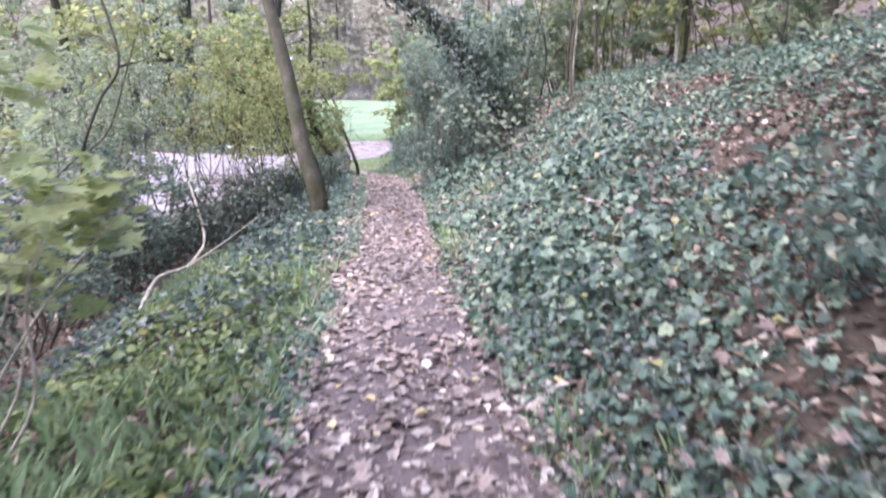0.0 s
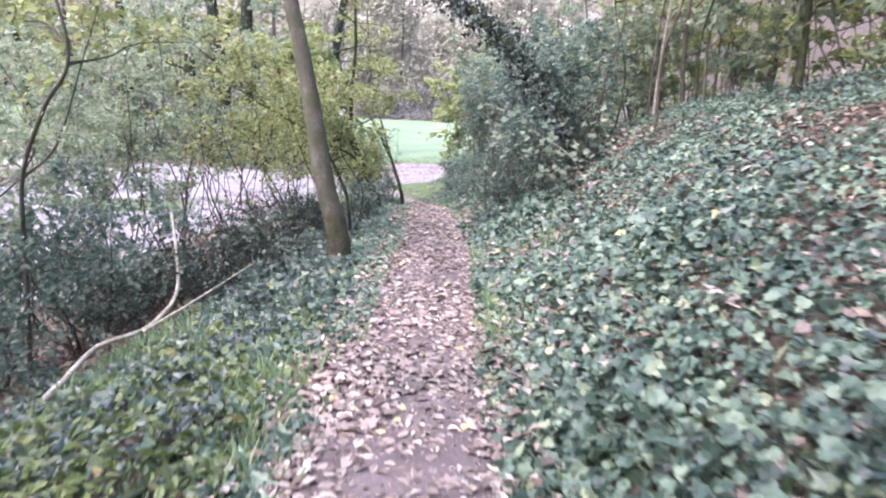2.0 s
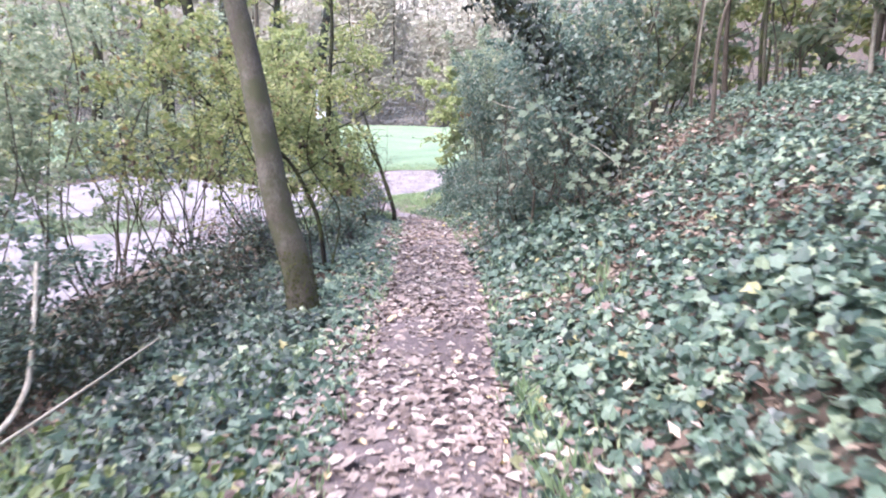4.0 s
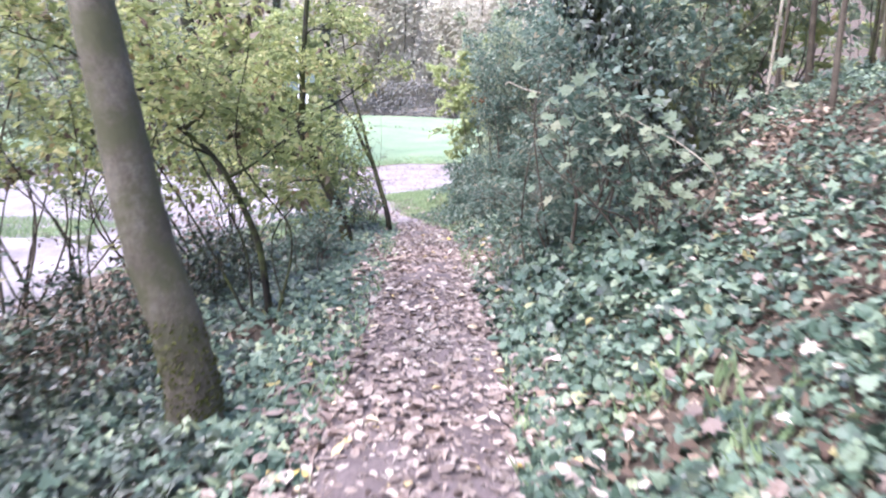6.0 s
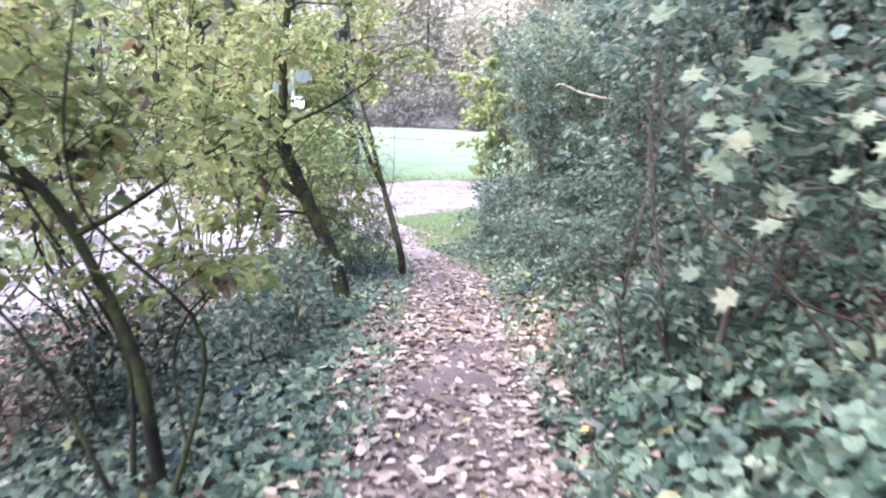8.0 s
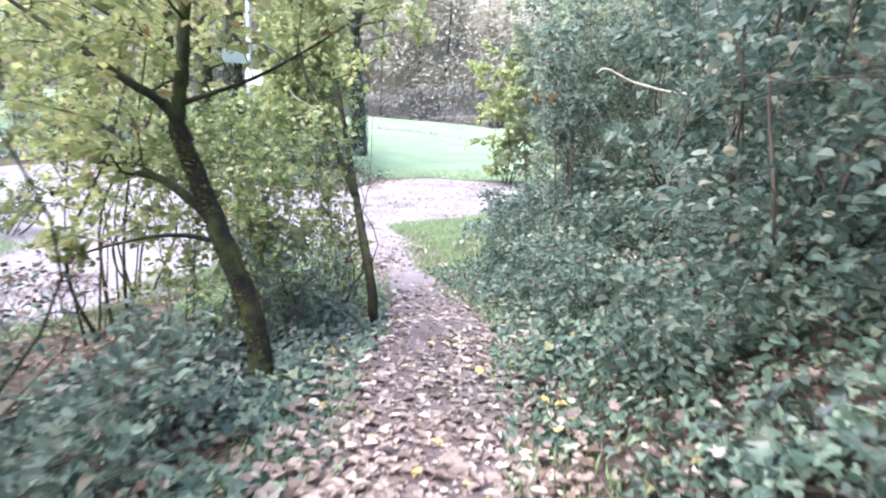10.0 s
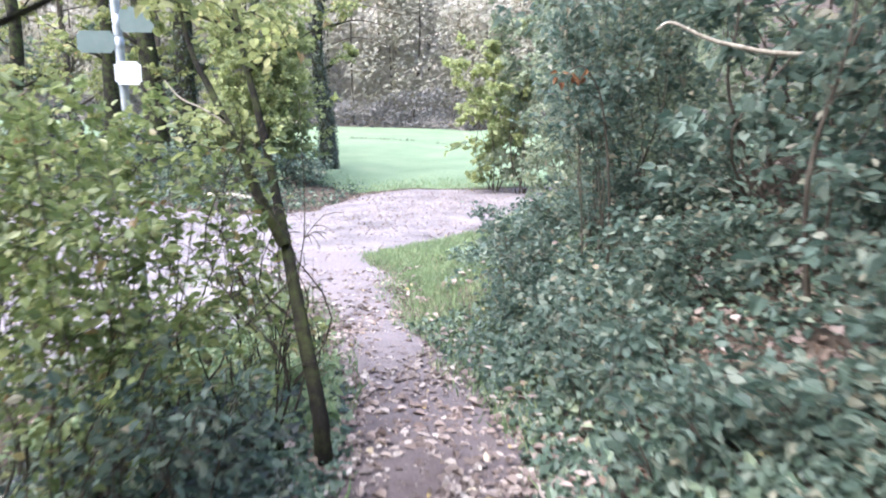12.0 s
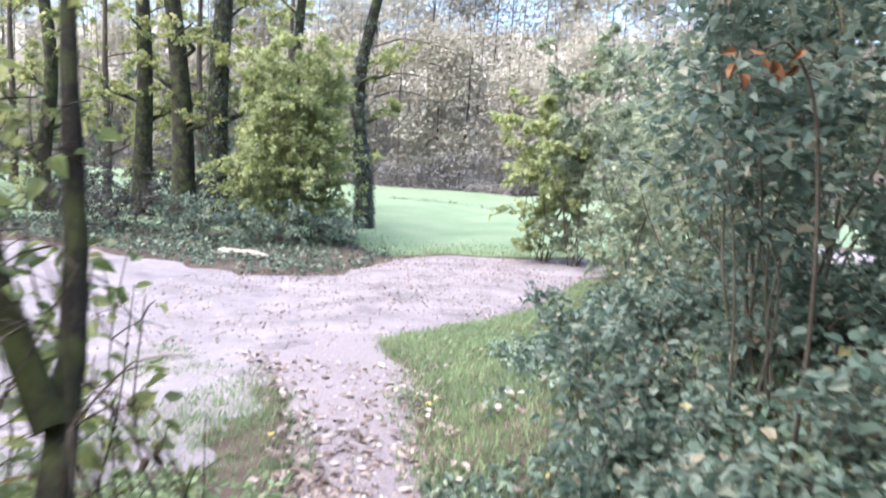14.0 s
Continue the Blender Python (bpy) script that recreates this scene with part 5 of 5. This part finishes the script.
log = thing("pale_log", (-9.9, 33.3, float(land(-9.9, 33.3))), "short pale weathered log at the track edge", "log")
part("limb", tube(smooth_line([(-10.6, 33.2, float(land(-10.6, 33.2)) + 0.1), (-9.9, 33.3, float(land(-9.9, 33.3)) + 0.13), (-9.2, 33.2, float(land(-9.2, 33.2)) + 0.12)], 4), 0.11, 0.07, 10, rng, 0.1), M["bark_pale"], log)

# sign on its pole
px, py = -4.05, 19.05
pz = float(land(px, py))
sign = thing("marker_post", (px, py, pz), "galvanised steel pole with a white plate and two teal finger plates", "sign post")
part("pole", tube(np.array([(px + 0.02, py, pz - 0.2), (px, py, 0.2), (px - 0.02, py, 0.9), (px - 0.04, py, 1.6), (px - 0.05, py, 1.95)]), 0.03, 0.03, 14), M["steel"], sign)


def plate(cx, cy, cz, w, hgt, t):
    """A thin plate with bevelled rim, in world places."""
    bm = bmesh.new()
    bmesh.ops.create_cube(bm, size=1)
    for v in bm.verts:
        v.co = Vector((v.co.x * w, v.co.y * t, v.co.z * hgt))
    bmesh.ops.bevel(bm, geom=[e for e in bm.edges if abs(e.verts[0].co.y - e.verts[1].co.y) > t * 0.5], offset=0.02, segments=3, affect="EDGES")
    bmesh.ops.triangulate(bm, faces=bm.faces)
    bm.verts.index_update()
    v = np.array([(q.co.x + cx, q.co.y + cy, q.co.z + cz) for q in bm.verts])
    f = np.array([[q.index for q in g.verts] for g in bm.faces])
    bm.free()
    return v, f


white = part("plate", plate(px + 0.045, py - 0.036, 0.92, 0.2, 0.16, 0.004), M["plate"], sign, "small blank white plate with rounded corners")
for dz in (-0.045, 0.045):
    part("bolt", tube(np.array([(px - 0.02, py - 0.034, 0.92 + dz), (px - 0.02, py - 0.042, 0.92 + dz)]), 0.007, 0.006, 8), M["steel"], white)
for cx, cz, w, hgt in ((px - 0.18, 1.13, 0.28, 0.15), (px + 0.14, 1.28, 0.25, 0.17)):
    part("finger_plate", plate(cx, py - 0.036, cz, w, hgt, 0.004), M["teal_plate"], sign, "pale teal finger plate")
    part("clamp", tube(np.array([(px - 0.025, py, cz - 0.03), (px - 0.025, py, cz + 0.03)]), 0.034, 0.034, 14), M["steel"], sign)
part("clamp", tube(np.array([(px - 0.02, py, 0.89), (px - 0.02, py, 0.95)]), 0.034, 0.034, 14), M["steel"], sign)

# ---- single large leaves on the footpath ----
rng = np.random.default_rng(77)
leaf_meshes = []
for k in range(6):
    v, f = leaves(np.zeros((1, 3)), np.array([[0.1 * rng.normal(), 0.1 * rng.normal(), 1]]), [0.1], rng, "maple" if k < 4 else "oval", 0.5)
    leaf_meshes.append(mesh_from("fallen_leaf", v, f, M["litter"]))
for k in range(300):
    y = 1.2 + 14.5 * rng.random() ** 1.3
    u = rng.beta(1.2, 1.2)
    x = float(left_edge(y) + (right_edge(y) - left_edge(y)) * u)
    ob = new("fallen_leaf", leaf_meshes[k % 6])
    ob.parent = footpath
    s = rng.uniform(0.6, 1.25)
    ob.matrix_basis = pose(x, y, float(land(x, y)) + 0.04, rng.normal() * 9, rng.normal() * 9, rng.uniform(0, 360)) @ Matrix.Diagonal((s, s, s, 1))
